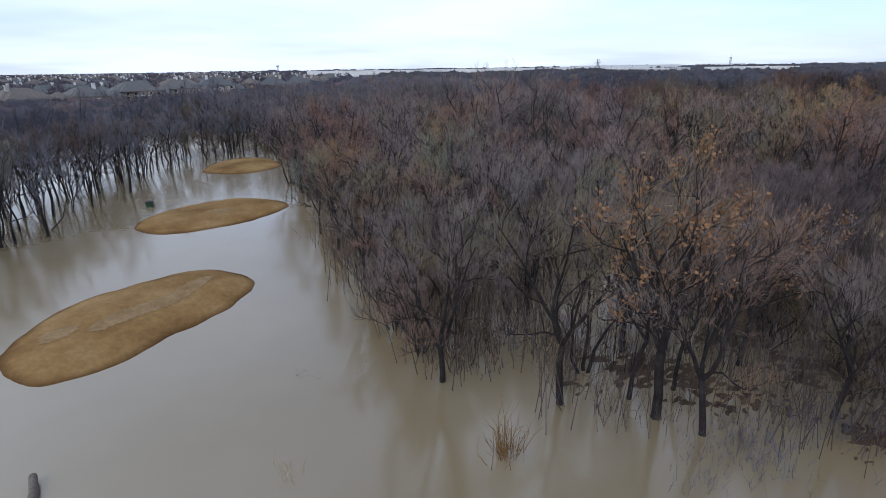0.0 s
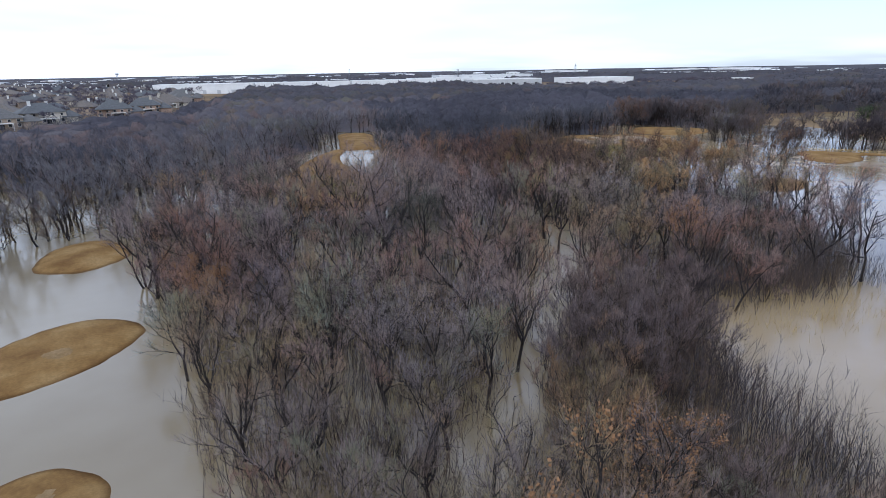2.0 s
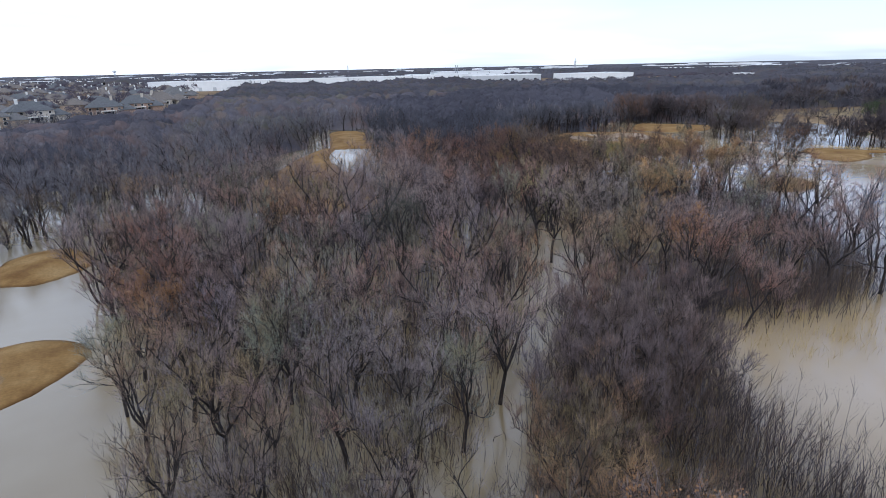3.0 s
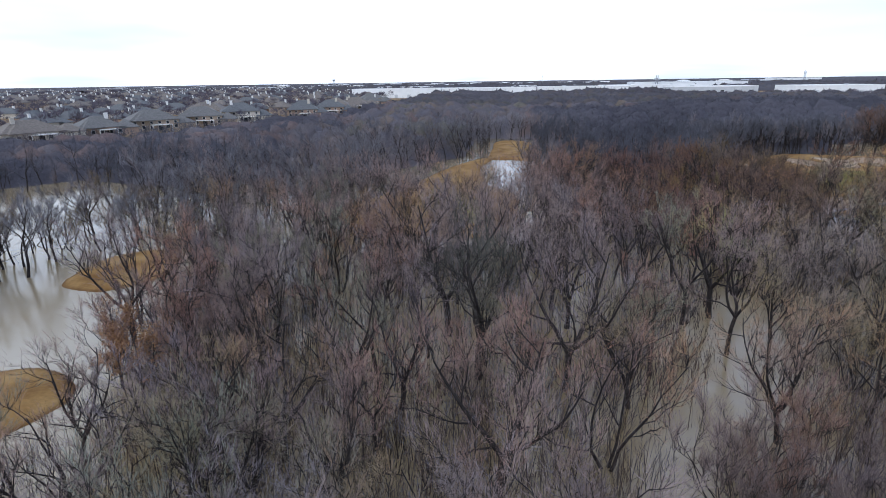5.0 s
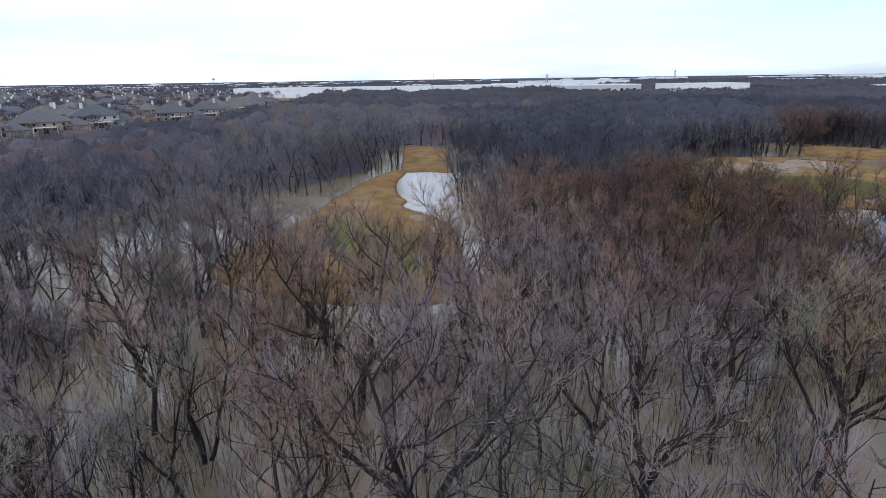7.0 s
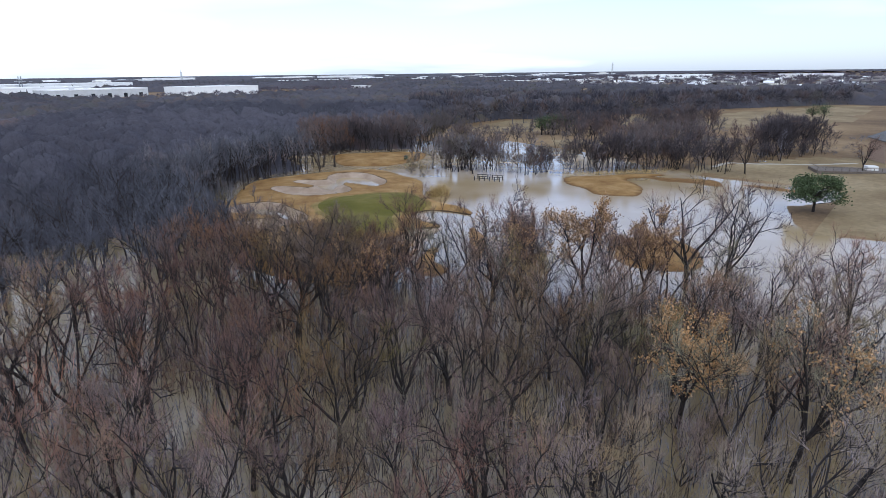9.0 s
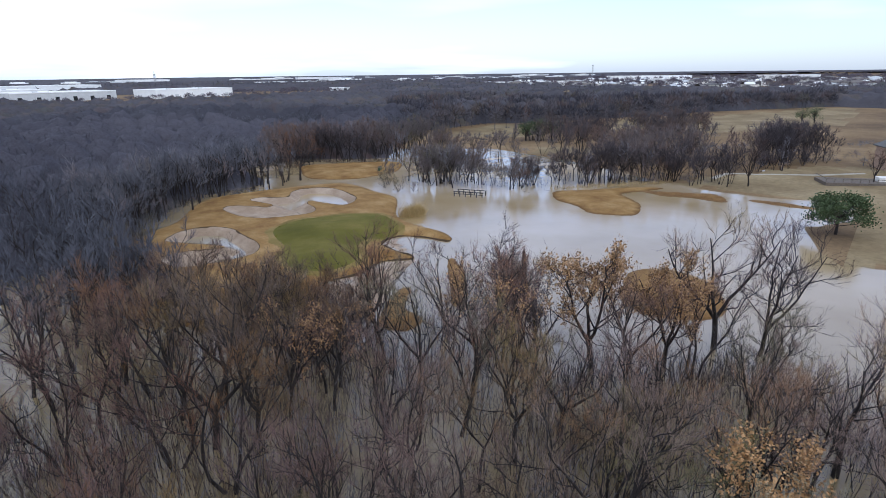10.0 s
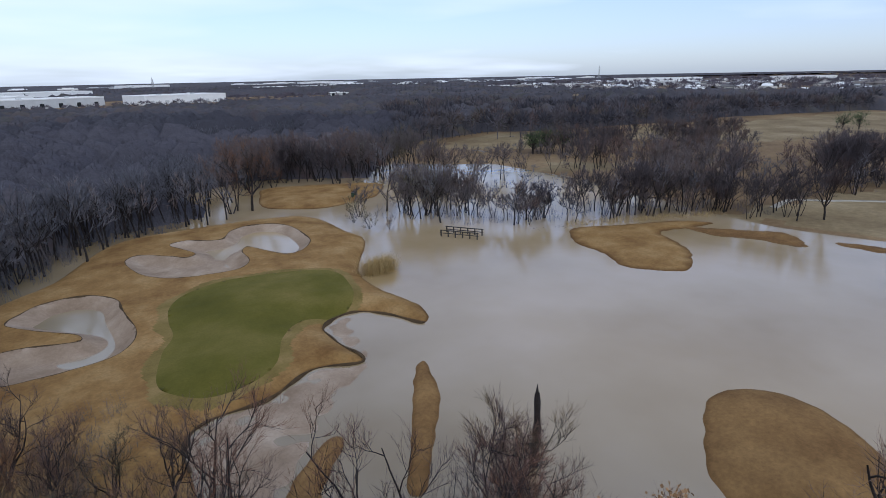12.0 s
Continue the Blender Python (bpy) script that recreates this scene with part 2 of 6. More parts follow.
OLD_WOOD = flat_noise("weathered_timber", (0.13, 0.105, 0.085), 0.35, 5.0, 0.9)
WET_WOOD = flat_noise("wet_dark_timber", (0.045, 0.038, 0.033), 0.35, 5.0, 0.7)
STEEL = flat_noise("galvanised_steel", (0.35, 0.36, 0.37), 0.15, 2.0, 0.5)


# ---- mesh helpers ----
def tri_mesh(name, v, f, mat, tint=None, smooth=False):
    me = bpy.data.meshes.new(name)
    v, f = np.asarray(v, np.float32), np.asarray(f, np.int32)
    me.vertices.add(len(v))
    me.vertices.foreach_set("co", v.ravel())
    me.loops.add(3 * len(f))
    me.loops.foreach_set("vertex_index", f.ravel())
    me.polygons.add(len(f))
    me.polygons.foreach_set("loop_start", np.arange(0, 3 * len(f), 3, dtype=np.int32))
    if smooth:
        me.polygons.foreach_set("use_smooth", np.ones(len(f), bool))
    me.update(calc_edges=True)
    if tint is not None:
        me.attributes.new("tint", "FLOAT", "POINT").data.foreach_set("value", np.asarray(tint, np.float32))
    me.materials.append(mat)
    return me


def part(name, me, parent=None, label=""):
    ob = new(name, me)
    ob.parent = parent
    return tagged(ob, label) if label else ob


def bm_part(name, bm, mat, parent=None, label=""):
    me = bpy.data.meshes.new(name)
    bm.to_mesh(me)
    bm.free()
    me.materials.append(mat)
    return part(name, me, parent, label)


def add_box(bm, x, y, z, sx, sy, sz, rz=0.0, taper=1.0):
    """A box on its base centre (x, y, z), turned by rz degrees, its top narrowed by taper."""
    m = pose(x, y, z, 0, 0, rz)
    vs = [bm.verts.new(m @ Vector((i * sx / 2 * k, j * sy / 2 * k, h))) for h, k in ((0, 1), (sz, taper)) for i, j in ((-1, -1), (1, -1), (1, 1), (-1, 1))]
    for q in ((3, 2, 1, 0), (4, 5, 6, 7), (0, 1, 5, 4), (1, 2, 6, 5), (2, 3, 7, 6), (3, 0, 4, 7)):
        bm.faces.new([vs[i] for i in q])


def boxes(name, rows, mat, parent=None, label="", bevel=0.0):
    bm = bmesh.new()
    for row in rows:
        add_box(bm, *row)
    if bevel:
        bmesh.ops.bevel(bm, geom=bm.edges[:], offset=bevel, segments=1, affect="EDGES")
    return bm_part(name, bm, mat, parent, label)


def curve_closed(pts, per=10):
    """A smooth closed outline through the given corners."""
    p = np.array(pts, float)
    a, b, c, d = np.roll(p, 1, 0), p, np.roll(p, -1, 0), np.roll(p, -2, 0)
    out = []
    for t in np.linspace(0, 1, per, endpoint=False):
        out.append(0.5 * (2 * b + (c - a) * t + (2 * a - 5 * b + 4 * c - d) * t * t + (3 * b - a - 3 * c + d) * t ** 3))
    return np.stack(out, 1).reshape(-1, 2)


def inside(x, y, poly):
    r = np.zeros(np.shape(x), bool)
    q = np.roll(poly, -1, 0)
    for (x0, y0), (x1, y1) in zip(poly, q):
        if y0 != y1:
            r ^= ((y0 > y) != (y1 > y)) & (x < (x1 - x0) * (y - y0) / (y1 - y0) + x0)
    return r


def depth_in(x, y, poly):
    """Signed distance to an outline, positive inside, and the way to the nearest place on it."""
    best = np.full(np.shape(x), 1e9)
    bx, by = np.zeros(np.shape(x)), np.zeros(np.shape(x))
    for (x0, y0), (x1, y1) in zip(poly, np.roll(poly, -1, 0)):
        dx, dy = x1 - x0, y1 - y0
        t = np.clip(((x - x0) * dx + (y - y0) * dy) / max(dx * dx + dy * dy, 1e-9), 0, 1)
        ex, ey = x0 + t * dx - x, y0 + t * dy - y
        d = np.hypot(ex, ey)
        near = d < best
        best, bx, by = np.where(near, d, best), np.where(near, ex, bx), np.where(near, ey, by)
    return np.where(inside(x, y, poly), best, -best), bx, by


def step(a, b, x):
    t = np.clip((x - a) / (b - a), 0, 1)
    return t * t * (3 - 2 * t)


def waves(x, y, k, seed=0):
    """Cheap smooth variation between -1 and 1."""
    s = seed * 1.7
    return (np.sin(k * x + 1.3 * s + 1.5 * np.sin(k * 0.7 * y + s)) + np.sin(k * 1.31 * y - 0.8 * s + 1.2 * np.sin(k * 0.9 * x + 2 * s)) + np.sin(k * 0.8 * (x + y) + s)) / 3


def grid_faces(mask):
    """Two triangles for each cell of a grid of points whose cell is wanted."""
    ny, nx = mask.shape[0] + 1, mask.shape[1] + 1
    i, j = np.nonzero(mask)
    a = i * nx + j
    return np.concatenate([np.stack([a, a + 1, a + nx + 1], 1), np.stack([a, a + nx + 1, a + nx], 1)])


def compact(v, f, *extra):
    used = np.unique(f)
    back = np.zeros(len(v), np.int64)
    back[used] = np.arange(len(used))
    return (v[used], back[f], *[e[used] for e in extra])

# ---- plan: outlines in metres ----
TEE_NEAR = [(-24, 22), (-20.5, 20), (-17.8, 22), (-16.8, 25), (-15, 28.5), (-14.7, 33), (-17, 35.3), (-20.3, 35.8), (-23, 33), (-25, 30), (-25.3, 26)]
TEE_MID = [(-31, 47), (-27, 45.3), (-23, 47.7), (-20.4, 51), (-19.1, 56), (-21.5, 59), (-26, 60), (-30, 57), (-32, 52)]
TEE_FAR = [(-38.5, 78.5), (-35, 76), (-31, 76.3), (-28, 82), (-31, 88.5), (-35.5, 91), (-39.5, 87)]
TEE_LAKE = [(87.7, 104.0), (90, 104.7), (92.2, 104.8), (94.2, 104.0), (95.6, 102.3), (96.1, 100.0), (95.0, 97.3), (92.2, 94.6), (88, 92.6), (84, 92.6), (81.2, 95.5), (80.6, 99.5), (83.2, 102.6)]
TEE_BACK = [(116.7, 202.8), (122.3, 209.2), (132.2, 203.1), (142.1, 192.2), (132.5, 182.8), (126.6, 181.4), (122.0, 181.4), (116.2, 182.9), (111.0, 190.3), (112.1, 195.8)]
SPIT_LAKE = [(129.5, 135.9), (133.2, 135.5), (138.2, 130.8), (146, 124.6), (148, 119), (143, 121), (137.3, 124.0), (134.0, 121.0), (131.0, 118.2), (127.5, 116.4), (121.0, 115.3), (118.5, 119.8), (118.3, 122.7), (121.6, 126.5), (124.3, 132.1)]
LAND_G1 = [(2, 182), (5, 180), (3.0, 166), (3.4, 154), (5, 147.5), (4.4, 143), (7.9, 137.5), (11.2, 131), (12, 120), (11, 104), (7, 99.5), (1.4, 99.7), (-6, 102), (-14, 107), (-18, 113), (-16.8, 122.7), (-13.3, 130), (-10.6, 137), (-8.8, 148), (-5.4, 163), (-1, 176)]
GREEN_G1 = [(-6.3, 129.2), (-5.1, 133.6), (-1.5, 133.4), (3.6, 125), (7, 115), (7.2, 107.5), (5.1, 106), (2, 108.5), (-1.5, 112.5), (-5, 119.5)]
TEE_G1 = [(4, 181), (4, 204), (5, 226), (16, 224), (16, 200), (15.5, 178), (10, 179.5)]
LAND_G2 = [(52, 124), (49.5, 135), (51, 150), (57, 167), (63, 173), (70, 177), (81, 188.5), (92, 188), (106, 183), (111, 177), (108.5, 166), (106.5, 159), (96.5, 149.5),
           (93.4, 143), (92.3, 135), (89.3, 131.6), (88.4, 136.4), (86.4, 139.6), (82.3, 139.2), (80.8, 135.2), (79.8, 130.6), (76, 133), (71, 132), (66.3, 133), (63.8, 131.5),
           (62.5, 128), (60.5, 123), (56, 120.5)]
GREEN_G2 = [(74.1, 154.6), (77.3, 157.2), (82.4, 157.5), (88.3, 154.3), (92.6, 149.8), (90.4, 144.1), (87.5, 140.6), (84.2, 139.8), (80.7, 140.8), (77.3, 138.9), (74.4, 135.6), (71.8, 134.3), (68.7, 134.4), (66.5, 135.9), (65.7, 139.2), (68.5, 144.5), (70.9, 147.4), (72.2, 151.0)]
BUNKER_A = [(77.9, 175.5), (80.4, 177.0), (82.4, 174.0), (84.3, 170.6), (85.8, 172.0), (85.3, 178.1), (88.2, 178.7), (91.6, 175.2), (95.5, 178.4), (99.9, 178.8), (103.0, 174.0), (100.2, 164.3), (96.2, 160.6), (93.4, 160.6), (92.5, 164.5), (91.9, 167.9), (90.1, 166.4), (88.5, 162.1), (85.4, 160.1), (81.0, 161.8), (78.1, 164.5), (76.9, 168.8)]
BUNKER_B = [(61.6, 163.6), (63.2, 165.6), (66.2, 167.2), (69.8, 166.0), (71.6, 162.2), (70.5, 157.1), (69.4, 151.7), (67.9, 149.1), (65.5, 147.6), (61.0, 148.1), (56.9, 150.2), (57.0, 155.6), (59.1, 156.9), (61.4, 156.2), (64.8, 153.6), (65.2, 155.4), (63.0, 159.6)]
SHELF_C = [(63, 129.5), (66.3, 132.6), (71, 131.6), (76, 132.6), (79.6, 130.4), (81, 134.5), (82.5, 138.6), (85.4, 138.8), (83.5, 136.0), (80.0, 130.2), (75.3, 128.2), (71.7, 126.3), (68.2, 124.0), (65.8, 122.6), (63.5, 122.5)]
SPIT_A = [(82.0, 126.2), (83.2, 126.4), (82.4, 125.2), (80.8, 122.9), (79.0, 121.1), (76.8, 119.6), (73.9, 117.6), (71.0, 115.6), (70.2, 116.4), (73.3, 118.9), (77.2, 122.3), (80.4, 125.0)]
SPIT_B = [(71.4, 123.8), (70.9, 123.0), (69.1, 121.9), (67.6, 120.9), (66.4, 119.8), (65.5, 116.5), (62.5, 116.0), (61.5, 119.0), (65.1, 121.8), (66.9, 122.8), (69.0, 123.8), (70.6, 124.2)]
SPIT_FAR = [(143.8, 124.9), (143.4, 121.4), (145.6, 115.2), (147.7, 108.6), (142.2, 104.9), (140.4, 106.4), (141.2, 111.2), (140.0, 117.2)]
SHORE_WEST = [(-150, 100), (-176, 130), (-188, 146), (-179, 163), (-172, 190), (-146, 224), (-132, 318), (-95, 352), (-90, 700), (-90, 4600), (-4600, 4600), (-4600, -4600), (-140, -4600)]
SHORE_EAST = [(158, 128), (153, 117), (150, 109), (150, 103), (150, 97), (153, 90), (147, 84), (138, 85.5), (133, 88.5), (130, 91), (121, 89), (115, 87), (110, 84), (118, 62), (170, -60), (4600, -4600), (4600, 4600), (60, 4600), (60, 262), (120, 240),
              (162, 215), (182, 186), (172, 152)]
NORTH = [(-94, 4600), (-94, 330), (-60, 246), (-10, 238), (40, 236), (66, 260), (66, 4600)]

# openings in the woods
OPEN = [np.array(p, float) for p in (
    [(14, 14), (9, 15.2), (3, 17), (-3, 21.5), (-9, 31), (-12, 41), (-16, 52), (-20, 62), (-27, 80), (-29, 90), (-36, 92), (-45, 89), (-43, 76), (-40, 59), (-39.5, 50), (-36, 41), (-36.5, 33), (-70, 10), (-70, -60), (70, -60), (44, 8)],
    [(-54, 58), (-58, 85), (-50, 102), (-60, 128), (-86, 134), (-108, 106), (-98, 88), (-80, 55)],
    [(-19, 138), (-18, 121), (-12, 110), (-2, 104), (12.5, 102), (14, 112), (13.5, 130), (15, 172), (18, 176), (18, 227), (3, 229), (3, 183), (-6, 168), (-13, 156)],
    [(31, 21), (30.5, 36), (33, 42), (40, 46), (53, 46), (75, 36), (60, 8)],
    [(64, 54), (74, 76), (78, 90), (71, 96), (65.5, 101), (69, 107), (78, 110), (71, 114), (58, 120), (52, 127), (52, 138), (53, 150), (58, 168), (63, 174), (74, 184), (85, 189), (103, 188), (110, 200), (112, 213), (125, 215),
     (143, 194), (122, 170), (120, 160), (124, 149), (132, 139), (150, 126), (156, 112), (175, 112), (184, 104), (215, 70), (200, 30), (110, 30), (80, 44)],
    [(5, 28), (10.8, 36.5), (15, 44), (25.2, 60), (32.2, 79), (33.8, 78), (26.8, 59), (16.6, 44), (12.8, 37), (8, 29)],
    [(148, 151), (157, 141), (167, 150), (160, 158)],
    [(200, 236), (214, 222), (260, 213), (250, 232)], [(168, 188), (180, 169), (213, 186), (198, 209)],
    [(262, 178), (364, 165), (440, 115), (430, 70), (300, 84), (226, 98), (222, 116), (246, 128), (284, 143)],
    [(182, 166), (201, 156), (208, 163), (190, 174)],
    [(220, 110), (226, 121), (245, 131), (270, 126), (236, 110)],
    [(-141, 98), (-146, 124), (-152, 150), (-158, 190), (-130, 212), (-112, 300), (-80, 345), (-85, 640), (-120, 800), (-700, 1150), (-1100, 700), (-950, 120), (-180, 50)],
    [(150, 30), (160, 112), (184, 104), (215, 70), (260, 20), (200, -10)],
    [(1, 95.8), (7, 94.8), (10, 96), (10, 101), (2, 102)],
    [(-185, 640), (140, 640), (140, 716), (-185, 720)], [(150, 285), (172, 325), (190, 315), (165, 272)], [(258, 178), (302, 192), (322, 176), (266, 160)])]


def wooded(x, y):
    r = np.ones(np.shape(x), bool)
    for o in OPEN:
        r &= ~inside(x, y, o)
    return r


def wood_depth(x, y):
    """How far inside the woods a place lies."""
    r = np.full(np.shape(x), 1e9)
    for o in OPEN:
        r = np.minimum(r, -depth_in(x, y, o)[0])
    return r


# ---- ground and water ----
def axis(lo, hi, fine):
    out = [4600.0 * -1]
    inner = np.arange(lo, hi + 0.01, fine)
    g = lambda n: np.cumsum(fine * 1.17 ** np.arange(1, n + 1))
    ext = g(60)
    ext = ext[ext < 4500]
    return np.concatenate([(lo - ext)[::-1], inner, hi + ext])


gx, gy = np.meshgrid(axis(-200, 260, 3.2), axis(-60, 330, 3.2))
west, east, north = (depth_in(gx, gy, np.array(p, float))[0] for p in (SHORE_WEST, SHORE_EAST, NORTH))
gz = np.full(gx.shape, -0.9)
rise = np.clip(np.hypot(gx - 20, gy - 60) - 260, 0, 1200) * 0.0035
for d, top in ((west, 1.0), (north, 0.5)):
    gz = np.maximum(gz, np.where(d > 0, top * (1 - np.exp(-np.maximum(d, 0) / 8)), np.maximum(0.25 * d, -0.9)) + np.where(d > 0, rise, 0))
marsh = 0.16 + 0.75 * waves(gx, gy, 0.11, 3) * step(330, 180, gx) + 0.15 * waves(gx, gy, 0.31, 5)
gz = np.maximum(gz, np.where(east > 0, np.minimum(0.11 * east, 0.25) + marsh * step(4, 16, east) + 0.6 * step(230, 300, gx) + rise, np.maximum(0.2 * east, -0.9)))
ground = new("ground", tri_mesh("ground", np.stack([gx, gy, gz], -1).reshape(-1, 3), grid_faces(np.ones((gx.shape[0] - 1, gx.shape[1] - 1), bool)), GROUND, smooth=True))
# open fields of dormant grass on the same sheet
FIELDS = [[(262, 137), (284, 121), (315, 103), (420, 100), (440, 115), (380, 145), (337, 158), (270, 150)], [(258, 178), (302, 192), (322, 176), (266, 160)], [(198, 222), (210, 200), (222, 190), (262, 208), (250, 232), (222, 232)],
          [(202, 136), (226, 142), (232, 132), (210, 128)], [(176, 168), (190, 174), (203, 156), (190, 152)], [(150, 285), (172, 325), (190, 315), (165, 272)],
          [(155, 118), (151, 100), (153, 88), (140, 84), (112, 84), (118, 62), (170, 40), (215, 70), (186, 106), (164, 114)], [(-141, 98), (-172, 118), (-196, 140), (-190, 190), (-150, 228), (-136, 318), (-99, 352), (-160, 352), (-330, 240), (-330, 100)]]
ground.data.materials.append(FIELD)
cx, cy = (0.25 * (m[:-1, :-1] + m[1:, :-1] + m[:-1, 1:] + m[1:, 1:]) for m in (gx, gy))
grassy = np.zeros(cx.shape, bool)
for o in FIELDS:
    grassy |= inside(cx + 1.5 * waves(cx, cy, 0.4, 2), cy + 1.5 * waves(cx, cy, 0.5, 5), np.array(o, float))
ground.data.polygons.foreach_set("material_index", np.tile(grassy.ravel().astype(np.int32), 2))
tagged(ground, "flood plain of brown soil and dormant grass", "ground", kind="structure")
bm = bmesh.new()
bmesh.ops.create_grid(bm, x_segments=8, y_segments=8, size=420)
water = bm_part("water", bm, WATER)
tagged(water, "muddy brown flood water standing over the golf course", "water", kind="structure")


def mound(name, outline, height, mat, label, category, soft=2.5, cell=0.5, floor=-0.5, rough=0.05, group="", on=None):
    """A low grassed island whose shore follows the outline."""
    p = curve_closed(outline)
    lo, hi = p.min(0) - 2.5, p.max(0) + 2.5
    x, y = np.meshgrid(np.arange(lo[0], hi[0], cell), np.arange(lo[1], hi[1], cell))
    d = depth_in(x, y, p)[0]
    z = np.where(d > 0, height * (1 - np.exp(-np.maximum(d, 0) / soft)), 0.3 * d) + rough * waves(x, y, 0.8, len(name)) * step(0.3, 2, d) + 0.04 * waves(x, y, 2.1, 2)
    if on is not None:
        # a patch that lies on another mound, 15 mm proud of it
        d0 = depth_in(x, y, curve_closed(on[0]))[0]
        z = on[1] * (1 - np.exp(-np.maximum(d0, 0) / 2.5)) + 0.05 * waves(x, y, 0.8, on[2]) * step(0.3, 2, d0) + 0.04 * waves(x, y, 2.1, 2) + 0.015
        z, floor = np.where(d > -0.5 * cell, z, -9.0), -1.0
    keep = z > floor
    f = grid_faces(keep[:-1, :-1] & keep[1:, :-1] & keep[:-1, 1:] & keep[1:, 1:])
    v, f = compact(np.stack([x, y, z], -1).reshape(-1, 3), f)
    return tagged(new(name, tri_mesh(name, v, f, mat, smooth=True)), label, category, group, kind="structure")


mound("tee_island", TEE_NEAR, 0.75, TURF, "oval tee mound of dormant tan grass rising from flood water", "island", group="flooded tee islands")
mound("tee_island", TEE_MID, 0.75, TURF, "oval tan tee mound with a worn pale patch", "island", group="flooded tee islands")
mound("tee_island", TEE_FAR, 0.7, TURF, "small oval tan tee mound beside flooded trees", "island", group="flooded tee islands")
mound("tee_island", TEE_LAKE, 0.9, BROWN_TURF, "rounded tan grass island in the flooded lake", "island", group="flooded tee islands")
mound("tee_island", TEE_BACK, 0.8, TURF, "long tan grass island before bare trees", "island", group="flooded tee islands")
mound("grass_spit", SPIT_LAKE, 0.45, TURF, "low tan grass spit running out from the far shore", "spit", soft=3.0)
mound("grass_spit", SPIT_FAR, 0.16, BROWN_TURF, "low muddy grass spit along the far shore", "spit", soft=1.5, cell=0.4)
mound("grass_spit", [(146.5, 101.8), (147.2, 98), (146.2, 92), (144.4, 89), (143.4, 94), (144.6, 101)], 0.12, BROWN_TURF, "low muddy grass spit beside a channel", "spit", soft=1.2, cell=0.4)
mound("grass_spit", SPIT_A, 0.4, BROWN_TURF, "narrow brown grass tongue in the flooded bunker", "spit", soft=0.7, cell=0.3)
mound("grass_spit", SPIT_B, 0.6, BROWN_TURF, "brown grass bank beside bare trees", "spit", soft=1.5)
mound("fairway_bank", LAND_G1, 0.6, TURF, "tan fairway bank between ponds", "bank")
mound("putting_green", GREEN_G1, 0.95, GREEN_OLD, "small green lawn patch on the tan fairway bank", "green", cell=0.4, on=(LAND_G1, 0.6, 12))
mound("tee_island", TEE_G1, 0.8, TURF, "tan grass strip at the end of a pond", "island", group="flooded tee islands")
mound("bunker", [(5.2, 134), (8, 135), (9, 132), (6.4, 130.6)], 0.72, SAND, "small pale sand patch on the fairway bank", "bunker", cell=0.2, on=(LAND_G1, 0.63, 12))
mound("bunker", [(8.4, 126.8), (10.6, 127.6), (10.8, 125.2), (8.8, 124.6)], 0.72, SAND, "small pale sand patch near the pond", "bunker", cell=0.2, on=(LAND_G1, 0.63, 12))
mound("worn_patch", [(-21.2, 25.2), (-20.4, 27.6), (-19.0, 30.0), (-18.4, 33.2), (-17.6, 33.0), (-17.8, 29.4), (-19.2, 26.6), (-20.4, 24.6)], 0.8, WORN, "worn pale path across a tee mound", "worn ground", cell=0.2, on=(TEE_NEAR, 0.75, 10))
mound("worn_patch", [(-23.6, 24.6), (-22.4, 25.6), (-21.6, 24.6), (-22.6, 23.4)], 0.8, WORN, "bare sandy patch on a tee mound", "worn ground", cell=0.2, on=(TEE_NEAR, 0.75, 10))
mound("worn_patch", [(-26, 51.5), (-24.5, 52.6), (-23.6, 51.6), (-24.8, 50.6)], 0.80, WORN, "worn pale sandy patch on a tee mound", "worn ground", cell=0.2, on=(TEE_MID, 0.75, 10))


mound("grass_knoll", [(408, 298), (455, 318), (500, 330), (525, 312), (470, 278), (412, 262)], 13.0, FIELD, "bare tan grass knoll above the distant woods", "knoll", soft=16.0, cell=3.0, floor=-0.2, rough=0.4)


